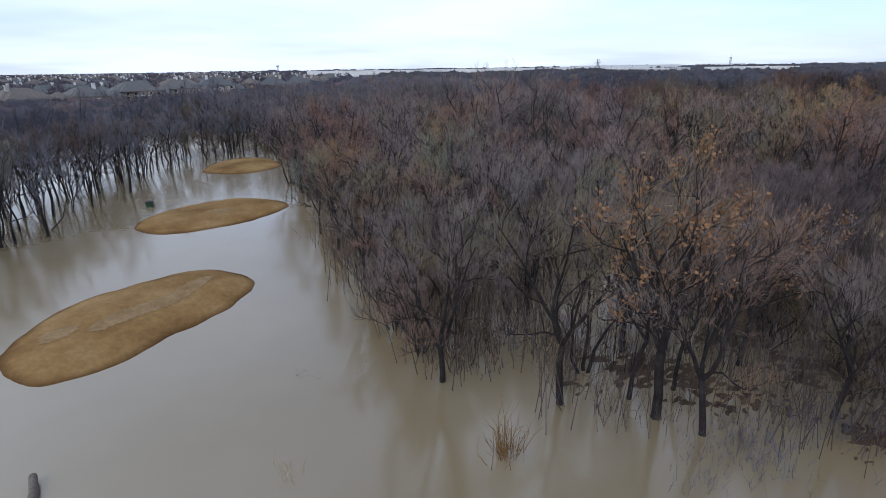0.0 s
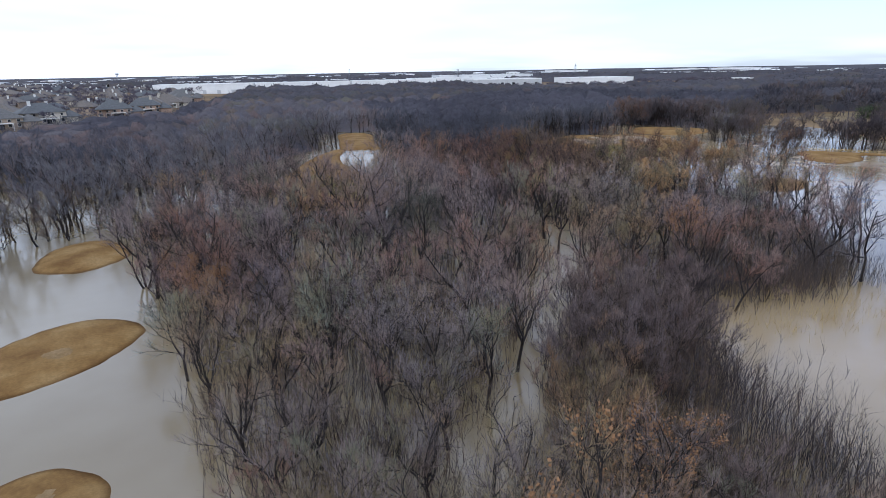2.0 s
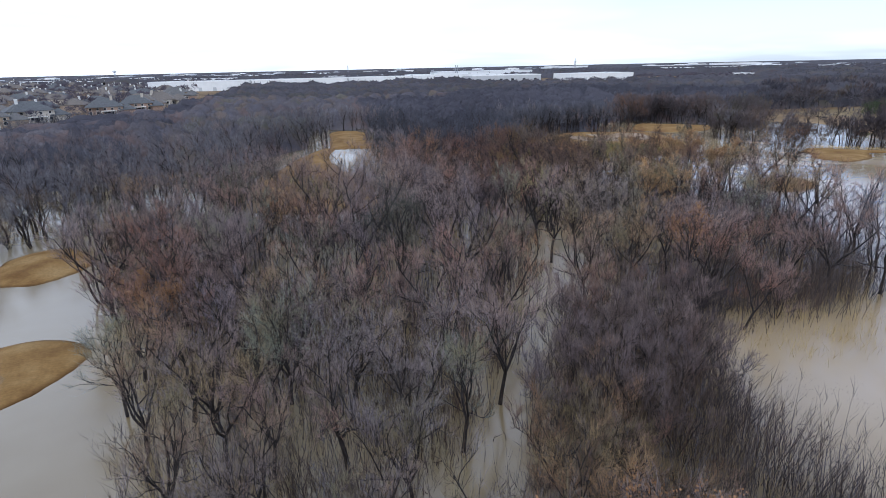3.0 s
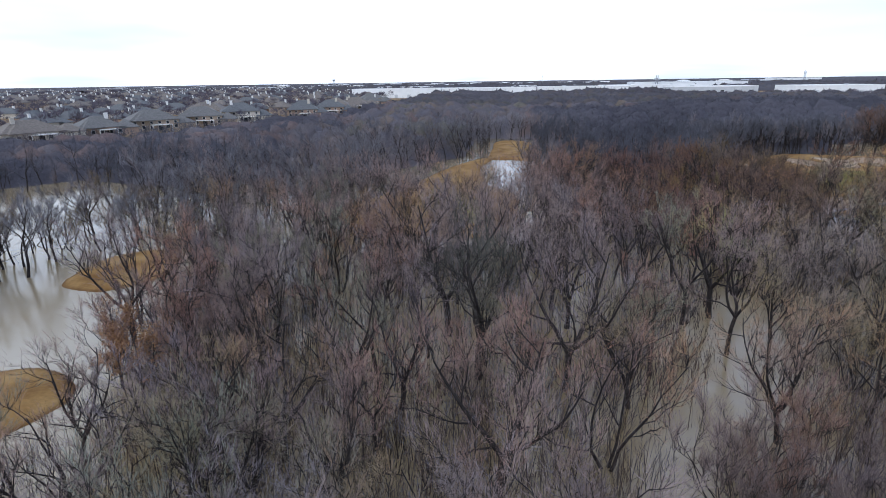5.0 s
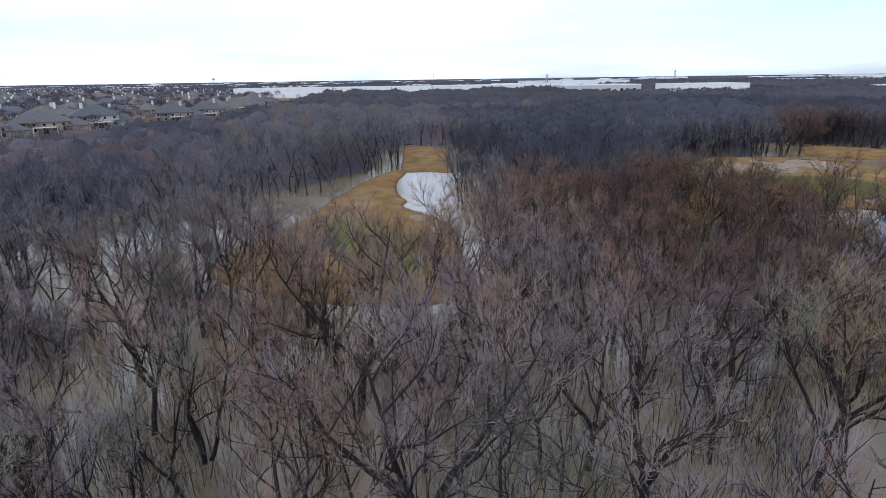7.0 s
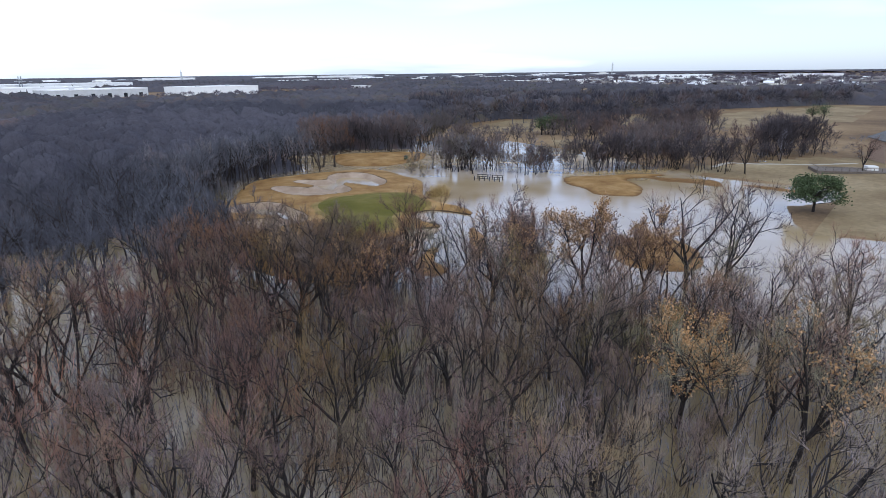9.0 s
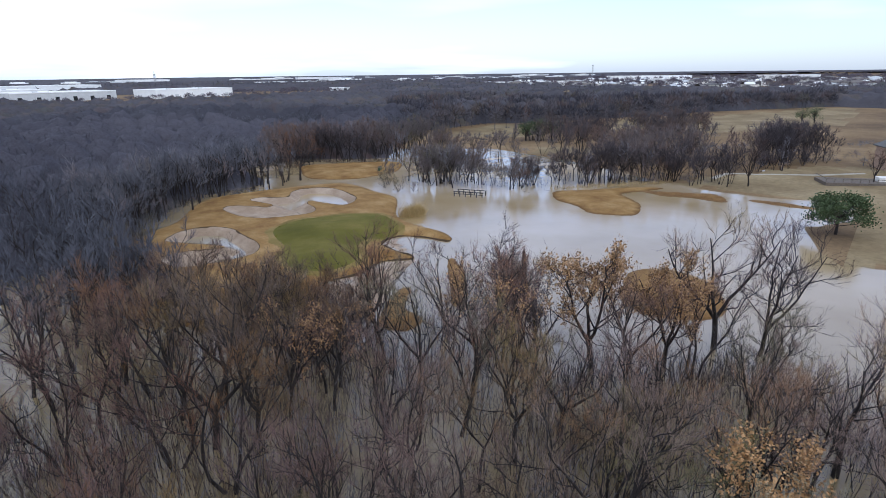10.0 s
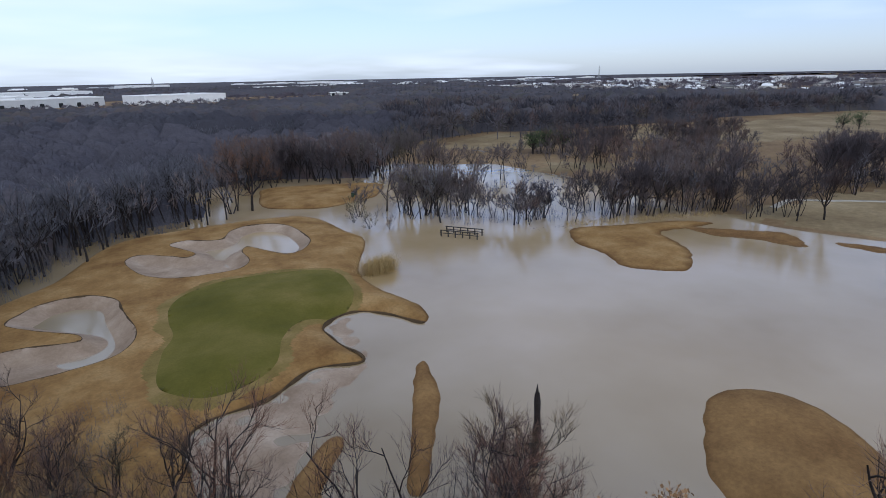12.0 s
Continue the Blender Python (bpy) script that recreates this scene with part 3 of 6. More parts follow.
def green_complex():
    """The raised green with its bunkers: one height field, cut into turf, green and sand."""
    c = 0.3
    x, y = np.meshgrid(np.arange(46, 115, c), np.arange(116, 193, c))
    outs = {k: curve_closed(o, 8) for k, o in (("land", LAND_G2), ("green", GREEN_G2), ("a", BUNKER_A), ("b", BUNKER_B))}
    for k in ("a", "b", "green"):
        d, ex, ey = depth_in(x, y, outs[k])
        snap = np.abs(d) < 0.72 * c
        x, y = x + np.where(snap, ex, 0), y + np.where(snap, ey, 0)
    d = {k: depth_in(x, y, o)[0] for k, o in outs.items()}

    def surface(x, y, land, green):
        h = np.where(land > 0, 1.0 * (1 - np.exp(-np.maximum(land, 0) / 1.6)), 0.35 * land)
        return h + 0.45 * step(0, 7, green) + 0.10 * waves(x, y, 0.35, 4) * step(0.5, 4, land) + 0.03 * waves(x, y, 1.9, 1)

    z = surface(x, y, d["land"], d["green"])
    floor_a = 0.06 - 0.017 * (x - 84) + 0.03 * waves(x, y, 0.7, 6)
    floor_b = 0.07 - 0.028 * (x - 60) - 0.004 * (y - 158) + 0.04 * waves(x, y, 0.8, 7)
    for k, fl in (("a", floor_a), ("b", floor_b)):
        t = step(-0.05, 2.6, d[k]) ** 0.7
        z = z * (1 - t) + fl * t
    cx, cy = (0.25 * (m[:-1, :-1] + m[1:, :-1] + m[:-1, 1:] + m[1:, 1:]) for m in (x, y))
    zc = np.minimum(np.minimum(z[:-1, :-1], z[1:, 1:]), np.minimum(z[1:, :-1], z[:-1, 1:]))
    is_a, is_b, is_g = inside(cx, cy, outs["a"]), inside(cx, cy, outs["b"]), inside(cx, cy, outs["green"])
    is_c = (depth_in(cx, cy, outs["green"])[0] > -1.0 - 0.45 * waves(cx, cy, 0.8, 3)) & ~is_g & ~is_a & ~is_b
    v = np.stack([x, y, z], -1).reshape(-1, 3)
    for name, mask, mat, label, cat in (
            ("green_collar", is_c, COLLAR, "yellowing mown collar round a putting green", "green"),
            ("green_surround", ~is_a & ~is_b & ~is_g & ~is_c & (zc > -0.5), TURF, "tan dormant grass bank round a golf green", "bank"),
            ("putting_green", is_g, GREEN, "mown green putting surface on a tan bank", "green"),
            ("bunker", is_a, SAND, "winding sand bunker half full of water", "bunker"),
            ("bunker", is_b, SAND, "kidney-shaped sand bunker half full of pale water", "bunker")):
        vv, ff = compact(v, grid_faces(mask))
        tagged(new(name, tri_mesh(name, vv, ff, mat, smooth=True)), label, cat, kind="structure")
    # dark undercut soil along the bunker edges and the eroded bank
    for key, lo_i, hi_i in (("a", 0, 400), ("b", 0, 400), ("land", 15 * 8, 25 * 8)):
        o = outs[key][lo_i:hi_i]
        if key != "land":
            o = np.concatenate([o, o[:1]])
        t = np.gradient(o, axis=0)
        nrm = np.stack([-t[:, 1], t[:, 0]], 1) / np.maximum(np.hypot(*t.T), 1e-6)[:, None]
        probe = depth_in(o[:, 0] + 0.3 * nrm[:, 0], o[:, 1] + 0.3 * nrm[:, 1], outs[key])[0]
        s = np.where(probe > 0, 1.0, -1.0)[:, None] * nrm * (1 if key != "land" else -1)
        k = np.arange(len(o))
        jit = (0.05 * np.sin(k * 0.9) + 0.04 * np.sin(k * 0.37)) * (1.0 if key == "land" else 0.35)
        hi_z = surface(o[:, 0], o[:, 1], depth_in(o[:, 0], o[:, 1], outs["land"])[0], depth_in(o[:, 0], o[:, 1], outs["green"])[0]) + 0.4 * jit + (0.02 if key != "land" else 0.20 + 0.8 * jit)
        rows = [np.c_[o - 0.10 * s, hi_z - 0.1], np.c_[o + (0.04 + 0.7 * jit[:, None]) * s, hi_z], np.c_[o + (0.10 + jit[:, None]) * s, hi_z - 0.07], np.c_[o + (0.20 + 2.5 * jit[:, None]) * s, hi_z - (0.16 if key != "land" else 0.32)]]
        m = len(o)
        vv = np.concatenate(rows)
        mask = np.ones((3, m - 1), bool)
        if key != "land":
            mask &= (0.5 + 0.5 * np.sin(k[:-1] * 0.11 + 2) > -0.1)[None]
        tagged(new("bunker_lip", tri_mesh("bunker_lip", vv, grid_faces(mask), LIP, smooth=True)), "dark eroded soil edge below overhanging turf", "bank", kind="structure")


green_complex()
mound("bunker", SHELF_C, 0.07, SAND, "wide washed-out sand bunker drowned at its edge", "bunker", soft=2.5, cell=0.35, rough=0.08)


def mud_bank(outline):
    """Wet leaf litter that breaks the water among the feet of the trees."""
    p = curve_closed(outline)
    lo, hi = p.min(0), p.max(0)
    x, y = np.meshgrid(np.arange(lo[0], hi[0], 0.22), np.arange(lo[1], hi[1], 0.22))
    d = depth_in(x, y, p)[0]
    speck = np.random.default_rng(77).normal(size=x.shape)
    z = -0.015 + 0.045 * waves(x, y, 0.9, 3) + 0.035 * waves(x, y, 2.3, 7) + 0.02 * waves(x, y, 6.1, 2) + 0.03 * speck + np.clip(0.05 * d - 0.08, -0.08, 0.0)
    f = grid_faces((d > 0)[:-1, :-1] & (d > 0)[1:, 1:])
    v, f = compact(np.stack([x, y, z], -1).reshape(-1, 3), f)
    tagged(new("mud_bank", tri_mesh("mud_bank", v, f, LITTER, smooth=True)), "dark wet leaf litter breaking the water under trees", "bank", kind="structure")


mud_bank([(2.5, 19.5), (6, 18.4), (7.4, 17.0), (10, 17.2), (11, 16.2), (13, 16.8), (14.2, 14.6), (18, 14.8), (24, 17), (27, 24), (18, 28), (9, 25), (4, 24)])

# ---- trees ----
def unit(v):
    return v / max(np.linalg.norm(v), 1e-9)


class Shape:
    """Collects triangles."""

    def __init__(self):
        self.v, self.f, self.n = [], [], 0

    def add(self, v, f):
        self.v.append(np.asarray(v, float))
        self.f.append(np.asarray(f, int) + self.n)
        self.n += len(v)

    def tube(self, path, radii, sides):
        path = np.asarray(path)
        t = np.gradient(path, axis=0)
        rows = []
        for p, d, r in zip(path, t, radii):
            d = unit(d)
            a = unit(np.cross(d, (0.31, 0.94, 0.13) if abs(d[2]) > 0.5 else (0, 0, 1)))
            b = np.cross(d, a)
            ang = np.arange(sides) * 2 * math.pi / sides
            rows.append(p + r * (np.cos(ang)[:, None] * a + np.sin(ang)[:, None] * b))
        k, f = len(path), []
        for i in range(k - 1):
            for j in range(sides):
                q = i * sides + j, i * sides + (j + 1) % sides, (i + 1) * sides + (j + 1) % sides, (i + 1) * sides + j
                f += [(q[0], q[1], q[2]), (q[0], q[2], q[3])]
        self.add(np.concatenate(rows), f)

    def blade(self, p, q, w, rng):
        """A slender twig, one triangle."""
        d = q - p
        s = unit(np.cross(d, rng.normal(size=3))) * w / 2
        self.add([p - s, p + s, q], [(0, 1, 2)])

    def bent(self, p, m, q, w, rng):
        """A bent twig of three triangles."""
        s = unit(np.cross(q - p, rng.normal(size=3))) * w / 2
        self.add([p - s, p + s, m - 0.6 * s, m + 0.6 * s, q], [(0, 1, 3), (0, 3, 2), (2, 3, 4)])

    def quad(self, c, a, b):
        self.add([c - a - b, c + a - b, c + a + b, c - a + b], [(0, 1, 2), (0, 2, 3)])

    def arrays(self):
        return np.concatenate(self.v), np.concatenate(self.f)


def grow(seed, height=11.0, stems=1, spread=0.55, limbs=8, subs=6, twigs=6, fine=4, lean=0.0, trunk_r=0.20, clear=0.32, sides=(6, 4, 3), wide=1.0, leaves=0, up=0.16, fork=0):
    """A bare tree of trunk, limbs and branches (first shape), twigs (second) and clinging leaves (third)."""
    rng = np.random.default_rng(seed)
    wood, twig, leaf = Shape(), Shape(), Shape()

    def path_of(start, way, length, k, wobble, lift):
        pts, p, d = [start], start, unit(way)
        for _ in range(k):
            d = unit(d + rng.normal(size=3) * wobble + np.array([0, 0, lift]))
            p = p + d * length / k
            pts.append(p)
        return np.array(pts)

    def side(d, angle):
        a = unit(np.cross(d, rng.normal(size=3)))
        return unit(d * math.cos(angle) + a * math.sin(angle))

    leaders = max(stems, fork)
    if fork:
        h0 = height * clear * rng.uniform(0.85, 1.1)
        stem = path_of(np.array([0, 0, -0.9]), np.array([lean, lean * 0.3, 1.0]), h0 + 0.9, 4, 0.07, 0.03)
        wood.tube(stem, trunk_r * np.array([1.35, 1.05, 0.95, 0.90, 0.88]), sides[0])
    for s in range(leaders):
        az = 2 * math.pi * (s + rng.uniform(-0.3, 0.3)) / leaders
        if leaders == 1:
            way = np.array([lean, lean * 0.3, 1.0])
        else:
            way = np.array([0.38 * math.cos(az), 0.38 * math.sin(az), 1.0]) if not fork else np.array([0.52 * math.cos(az) + lean, 0.52 * math.sin(az), 1.0])
        h = height * rng.uniform(0.86, 1.0) * (0.95 if leaders > 1 else 0.85)
        r0 = trunk_r * (0.72 if fork else 0.62 if leaders > 1 else 1.0)
        k = 8 if wide < 1.9 else 4
        if fork:
            h *= 1.0 - 0.85 * clear
            tp = path_of(stem[-1], way, h, k, 0.14, 0.07)
        else:
            tp = path_of(np.array([0.12 * s, 0.05 * s, -0.9]), way, h + 0.9, k, 0.13 if k > 4 else 0.10, 0.05)
        rr = r0 * (1 - 0.80 * np.linspace(0, 1, k + 1) ** (1.1 if wide > 1.9 else 0.85))
        rr[0] *= 1.0 if fork else 1.35
        wood.tube(tp, rr, sides[0])
        from_f = 0.10 if fork else clear
        nl = max(3, int(round(limbs / leaders ** 0.6)))
        for li in range(nl):
            f = from_f + (1.0 - from_f) * (li + rng.uniform(0, 0.8)) / nl
            f = min(f, 0.98)
            i = min(int(f * k), k - 1)
            p = tp[i] + (tp[i + 1] - tp[i]) * (f * k - i)
            d = unit(tp[i + 1] - tp[i])
            l1 = height * rng.uniform(0.36, 0.54) * (1.15 - 0.55 * f) * (0.8 if leaders > 1 else 1.0)
            ks = 4 if wide < 1.9 else 2
            lp = path_of(p, side(d, rng.uniform(0.45, 0.9) * (0.5 + spread)), l1, ks, 0.25 if ks > 2 else 0.12, up)
            r1 = max(r0 * (0.52 if wide > 1.9 else 0.44) * (1.15 - 0.6 * f), 0.025)
            wood.tube(lp, r1 * (1 - 0.75 * np.linspace(0, 1, ks + 1)), sides[1])
            for si in range(subs):
                g = 0.22 + 0.78 * (si + rng.uniform(0, 0.9)) / subs
                j = min(int(g * ks), ks - 1)
                sp = lp[j] + (lp[j + 1] - lp[j]) * (g * ks - j)
                sd = side(unit(lp[j + 1] - lp[j]), rng.uniform(0.4, 0.95))
                l2 = l1 * rng.uniform(0.30, 0.52) * (1.2 - 0.5 * g)
                bp = path_of(sp, sd, l2, 3, 0.28, up)
                if sides[2] > 2:
                    wood.tube(bp[[0, 2, 3]], np.array([0.017, 0.010, 0.004]) * wide * (0.7 + l2 * 0.35), sides[2])
                else:
                    twig.bent(bp[0], bp[1], bp[3], 0.045 * wide, rng)
                for ti in range(twigs):
                    q = 0.15 + 0.85 * (ti + rng.uniform(0, 0.9)) / twigs
                    m = min(int(q * 3), 2)
                    a = bp[m] + (bp[m + 1] - bp[m]) * (q * 3 - m)
                    td = unit(side(unit(bp[m + 1] - bp[m]), rng.uniform(0.3, 0.8)) + np.array([0, 0, 0.34]))
                    l3 = rng.uniform(0.55, 1.15) * (0.55 + 0.05 * height) * (wide if wide < 1.6 else 1.35)
                    mid = a + td * l3 * 0.5 + rng.normal(size=3) * 0.05
                    end = mid + unit(td + rng.normal(size=3) * 0.2 + np.array([0, 0, 0.2])) * l3 * 0.5
                    if fine:
                        (twig if ti % 2 else wood).bent(a, mid, end, 0.022 * wide, rng)
                    else:
                        twig.blade(a, end, 0.028 * wide, rng)
                    for fi in range(fine):
                        e = a + (end - a) * rng.uniform(0.2, 1.0)
                        fd = unit(td + rng.normal(size=3) * 0.5 + np.array([0, 0, 0.45]))
                        twig.blade(e, e + fd * rng.uniform(0.25, 0.72), 0.0125 * wide, rng)
                    if leaves and rng.random() < leaves:
                        for _ in range(12):
                            c = a + (end - a) * rng.uniform(0.3, 1.1) + rng.normal(size=3) * 0.13
                            u = unit(rng.normal(size=3)) * rng.uniform(0.042, 0.080)
                            leaf.quad(c, u, unit(np.cross(u, rng.normal(size=3))) * rng.uniform(0.036, 0.066))
    return wood, twig, leaf


def tree_thing(name, seed, label, group="", **kw):
    wood, twig, leaf = grow(seed, **kw)
    ob = new(name)
    tagged(ob, label, "tree", group)
    part("trunk", tri_mesh("trunk", *wood.arrays(), BARK, smooth=True), ob)
    part("crown", tri_mesh("crown", *twig.arrays(), TWIG), ob, "fine bare grey-brown twigs")
    if leaf.n:
        part("foliage", tri_mesh("foliage", *leaf.arrays(), LEAF_TAN), ob, "clinging dry tan leaves")
    return ob


rng = np.random.default_rng(11)
BARE = "bare leafless tree with dark trunk standing in flood water"
DENSE = dict(fine=7, wide=1.2)
KINDS = [
    (BARE, dict(height=11.0, fork=3, spread=0.50, limbs=12, subs=5, clear=0.30, trunk_r=0.20, **DENSE)),
    (BARE, dict(height=10.3, fork=4, spread=0.62, limbs=14, subs=5, twigs=5, clear=0.22, trunk_r=0.20, **DENSE)),
    ("bare forked tree with wide dark limbs in flood water", dict(height=10.6, stems=3, limbs=10, subs=6, twigs=5, spread=0.5, trunk_r=0.25, **DENSE)),
    ("tall slender bare tree standing in flood water", dict(height=12.0, fork=2, spread=0.36, limbs=10, subs=6, clear=0.36, trunk_r=0.14, **DENSE)),
    ("bare leaning tree in flood water", dict(height=10.3, fork=2, lean=0.30, spread=0.56, limbs=10, subs=6, clear=0.26, trunk_r=0.17, **DENSE)),
    ("bushy bare tree with dense reddish twigs", dict(height=7.5, stems=5, limbs=11, subs=5, twigs=6, fine=8, wide=1.2, spread=0.55, trunk_r=0.10, clear=0.15, up=0.22)),
    ("bare twisted tree with heavy crooked limbs", dict(height=11.0, fork=3, spread=0.72, limbs=12, subs=6, twigs=5, trunk_r=0.26, clear=0.24, up=0.10, **DENSE)),
]
GROUP = "bare trees of the flooded wood"
masters = []
for i, (label, kw) in enumerate(KINDS):
    masters.append(tree_thing("bare_tree", 100 + i, label, GROUP, **kw))
oak = tree_thing("oak_tree", 140, "oak with clinging dry tan leaves in flood water", "leafy oaks", height=10.5, fork=3, limbs=11, spread=0.5, fine=4, wide=1.2, leaves=0.11)
oak_thick = tree_thing("oak_tree", 141, "small oak full of dry tan leaves", "leafy oaks", height=8.5, fork=3, spread=0.6, limbs=11, fine=3, wide=1.2, leaves=0.55, clear=0.25)

# trees that stand out, at their own places: kind, x, y, turn, size
SPECIAL = [
    (5, -2.8, 22.9, 40, 0.95), (5, -0.4, 25.6, 200, 1.0), (0, 3.7, 18.7, 10, 0.78), (0, 9.0, 16.6, 80, 0.70), (3, 6.8, 19.2, 120, 0.72),
    (6, 41, 114, 20, 1.05), (6, 27, 112, 130, 1.0), (2, 55, 91, 60, 1.0), (0, 47, 88, 10, 1.0), (6, 76.8, 91.2, 200, 1.12), (1, 77.9, 87.7, 80, 1.12), (3, 63.4, 103.8, 30, 0.9), (3, 6.5, 91, 40, 1.05), (3, 11, 97.5, 0, 1.05), (0, -8, 97, 70, 1.0), (1, -12, 101, 220, 1.0), (3, -3.5, 95.5, 10, 1.05), (0, 14.5, 92, 150, 1.0), (2, 4, 88, 310, 0.95), (3, -15.5, 106, 100, 0.95),
    (0, 59, 116.5, 90, 1.0), (3, 63, 105, 20, 1.0), (2, 52, 120, 45, 1.0), (0, 44, 118, 220, 1.05), (6, 2, 82, 75, 1.2), (2, 10, 93, 15, 1.0), (6, 29, 75, 190, 1.0),
    (6, 6, 69, 260, 1.2), (6, 15, 61, 35, 1.05), (6, 9, 62, 155, 1.1), (1, -6, 59, 5, 1.0), (1, 66, 62, 50, 1.0), (0, 9.8, 94.7, 20, 0.9), (3, 12.6, 84, 80, 1.0), (3, -4, 99, 150, 0.8), (5, -9, 104, 30, 0.75), (5, -13, 108, 200, 0.7), (5, -6, 103, 120, 0.7), (1, 14.5, 103, 200, 0.8), (5, 11.5, 101, 60, 0.6), (5, -17, 112, 90, 0.75), (3, 5, 97.5, 300, 0.75), (1, -1.5, 92, 60, 0.9), (3, 8.5, 104, 10, 0.6), (0, 0.5, 103.5, 100, 0.6),
    (5, 66, 103.5, 10, 0.95), (3, 69, 106.5, 40, 0.7), (5, 72, 109, 80, 0.9), (5, 74.5, 110.6, 120, 0.9), (0, 63, 102, 200, 0.7), (5, 70, 108.5, 10, 0.9),
    (1, 51, 121, 30, 0.8), (1, 55, 127, 100, 0.75), (0, 50.5, 132, 70, 0.8), (2, 50, 141, 10, 0.8), (1, 54.5, 134.5, 200, 0.7), (1, 60.5, 126, 160, 0.6), (3, 52, 148, 20, 0.75), (2, 48, 127, 300, 0.85),
    (5, 52.5, 118, 20, 1.1), (5, 56, 122, 150, 0.95), (5, 49, 124, 250, 1.15), (2, 47, 131, 60, 0.95), (5, 53, 129, 330, 0.9), (5, 49.5, 136, 110, 1.0), (4, 13, 24.5, 80, 0.72), (1, 60.5, 119.5, 40, 0.55), (5, 55, 119, 210, 1.0), (5, 51.5, 127, 20, 1.0), (5, 58, 116.5, 70, 0.85), (5, 57.5, 126, 140, 0.7), (5, 56.5, 131, 30, 0.75), (5, 59, 121.5, 260, 0.6), (1, 58.5, 128.5, 80, 0.5),
    (6, -15.0, 64.0, 40, 0.95), (1, -12.0, 60.0, 100, 0.85), (5, -13.5, 68.0, 10, 1.0), (5, -17.0, 65.5, 200, 0.9), (0, -9.5, 66.0, 150, 0.85), (5, -11.0, 56.5, 300, 0.95), (1, -16.5, 69.5, 250, 0.8), (5, -8.0, 61.5, 80, 1.0), (5, -18.0, 61.0, 130, 0.85), (5, -12.5, 63.5, 240, 0.9)]
OAKS = [(0, 7.4, 17.8, 0, 0.95), (0, -16.5, 58, 90, 0.62), (1, -13.5, 56, 20, 0.75), (0, 35.5, 51.5, 200, 0.9), (0, 57, 104, 60, 1.0), (1, 66.8, 98.4, 140, 1.25), (1, 50.2, 83.0, 10, 0.98),
        (0, 49, 111, 130, 0.8), (1, 70.6, 93.7, 230, 1.1), (0, 46, 112.5, 70, 0.85), (0, 49, 76, 20, 1.0), (0, 13, 22, 140, 0.72)]


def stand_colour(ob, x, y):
    """Ash-grey crowns at the wood's start, browner towards the lake, dark along the fairway; regional haze and shade
    are put into the tone.
    """
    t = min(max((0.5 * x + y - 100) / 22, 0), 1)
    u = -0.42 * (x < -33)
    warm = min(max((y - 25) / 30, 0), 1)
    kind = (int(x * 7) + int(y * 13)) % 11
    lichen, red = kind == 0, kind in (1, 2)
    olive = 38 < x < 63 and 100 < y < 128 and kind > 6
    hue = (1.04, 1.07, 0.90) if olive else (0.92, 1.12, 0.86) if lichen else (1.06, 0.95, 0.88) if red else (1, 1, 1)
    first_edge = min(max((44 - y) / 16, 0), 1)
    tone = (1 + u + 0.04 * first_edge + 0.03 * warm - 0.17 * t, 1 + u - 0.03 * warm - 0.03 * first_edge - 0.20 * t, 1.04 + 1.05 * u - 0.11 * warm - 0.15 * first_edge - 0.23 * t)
    # mid-wood crowns are painted lighter, as haze would make them
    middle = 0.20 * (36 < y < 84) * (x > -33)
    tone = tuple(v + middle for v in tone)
    # regional factors that put shade and haze into the crown colour
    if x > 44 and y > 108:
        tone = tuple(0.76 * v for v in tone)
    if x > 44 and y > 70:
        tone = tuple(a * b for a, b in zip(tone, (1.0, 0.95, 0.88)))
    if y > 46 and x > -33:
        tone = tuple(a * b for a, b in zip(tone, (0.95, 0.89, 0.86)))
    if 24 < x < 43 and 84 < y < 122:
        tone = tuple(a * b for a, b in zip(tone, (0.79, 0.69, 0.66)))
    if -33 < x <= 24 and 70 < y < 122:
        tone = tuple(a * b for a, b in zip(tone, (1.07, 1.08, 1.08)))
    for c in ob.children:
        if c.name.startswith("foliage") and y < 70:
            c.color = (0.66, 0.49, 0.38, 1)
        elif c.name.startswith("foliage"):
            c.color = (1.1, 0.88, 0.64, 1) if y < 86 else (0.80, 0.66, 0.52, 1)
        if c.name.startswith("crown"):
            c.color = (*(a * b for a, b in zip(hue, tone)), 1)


first = set()
for pool, rows in ((masters, SPECIAL), ([oak, oak_thick], OAKS)):
    for kind, x, y, turn, size in rows:
        size *= 0.93 if y > 55 else 1.0
        m = pose(x, y, 0, 0, 0, turn) @ Matrix.Scale(size, 4)
        src = pool[kind]
        if src in first:
            c = copy_thing(src, pose(x, y, 0, 0, 0, turn))
            c.scale = (size,) * 3
        else:
            first.add(src)
            src.matrix_basis = m
            c = src
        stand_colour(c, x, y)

# bushy brown trees crowd the wood between its channel and the pond
bushy = np.random.default_rng(52)
BROWN_STAND = np.array([(11, 24), (18, 22), (24, 34), (28.5, 37), (32, 44), (37, 53), (30, 60), (22, 52), (15, 40)], float)
bx, by = np.meshgrid(np.arange(10, 38, 2.9), np.arange(20, 62, 2.9))
bx, by = bx + bushy.uniform(-1.1, 1.1, bx.shape), by + bushy.uniform(-1.1, 1.1, bx.shape)
bushes = [(float(x), float(y)) for x, y in zip(bx[inside(bx, by, BROWN_STAND)], by[inside(bx, by, BROWN_STAND)])][:46]
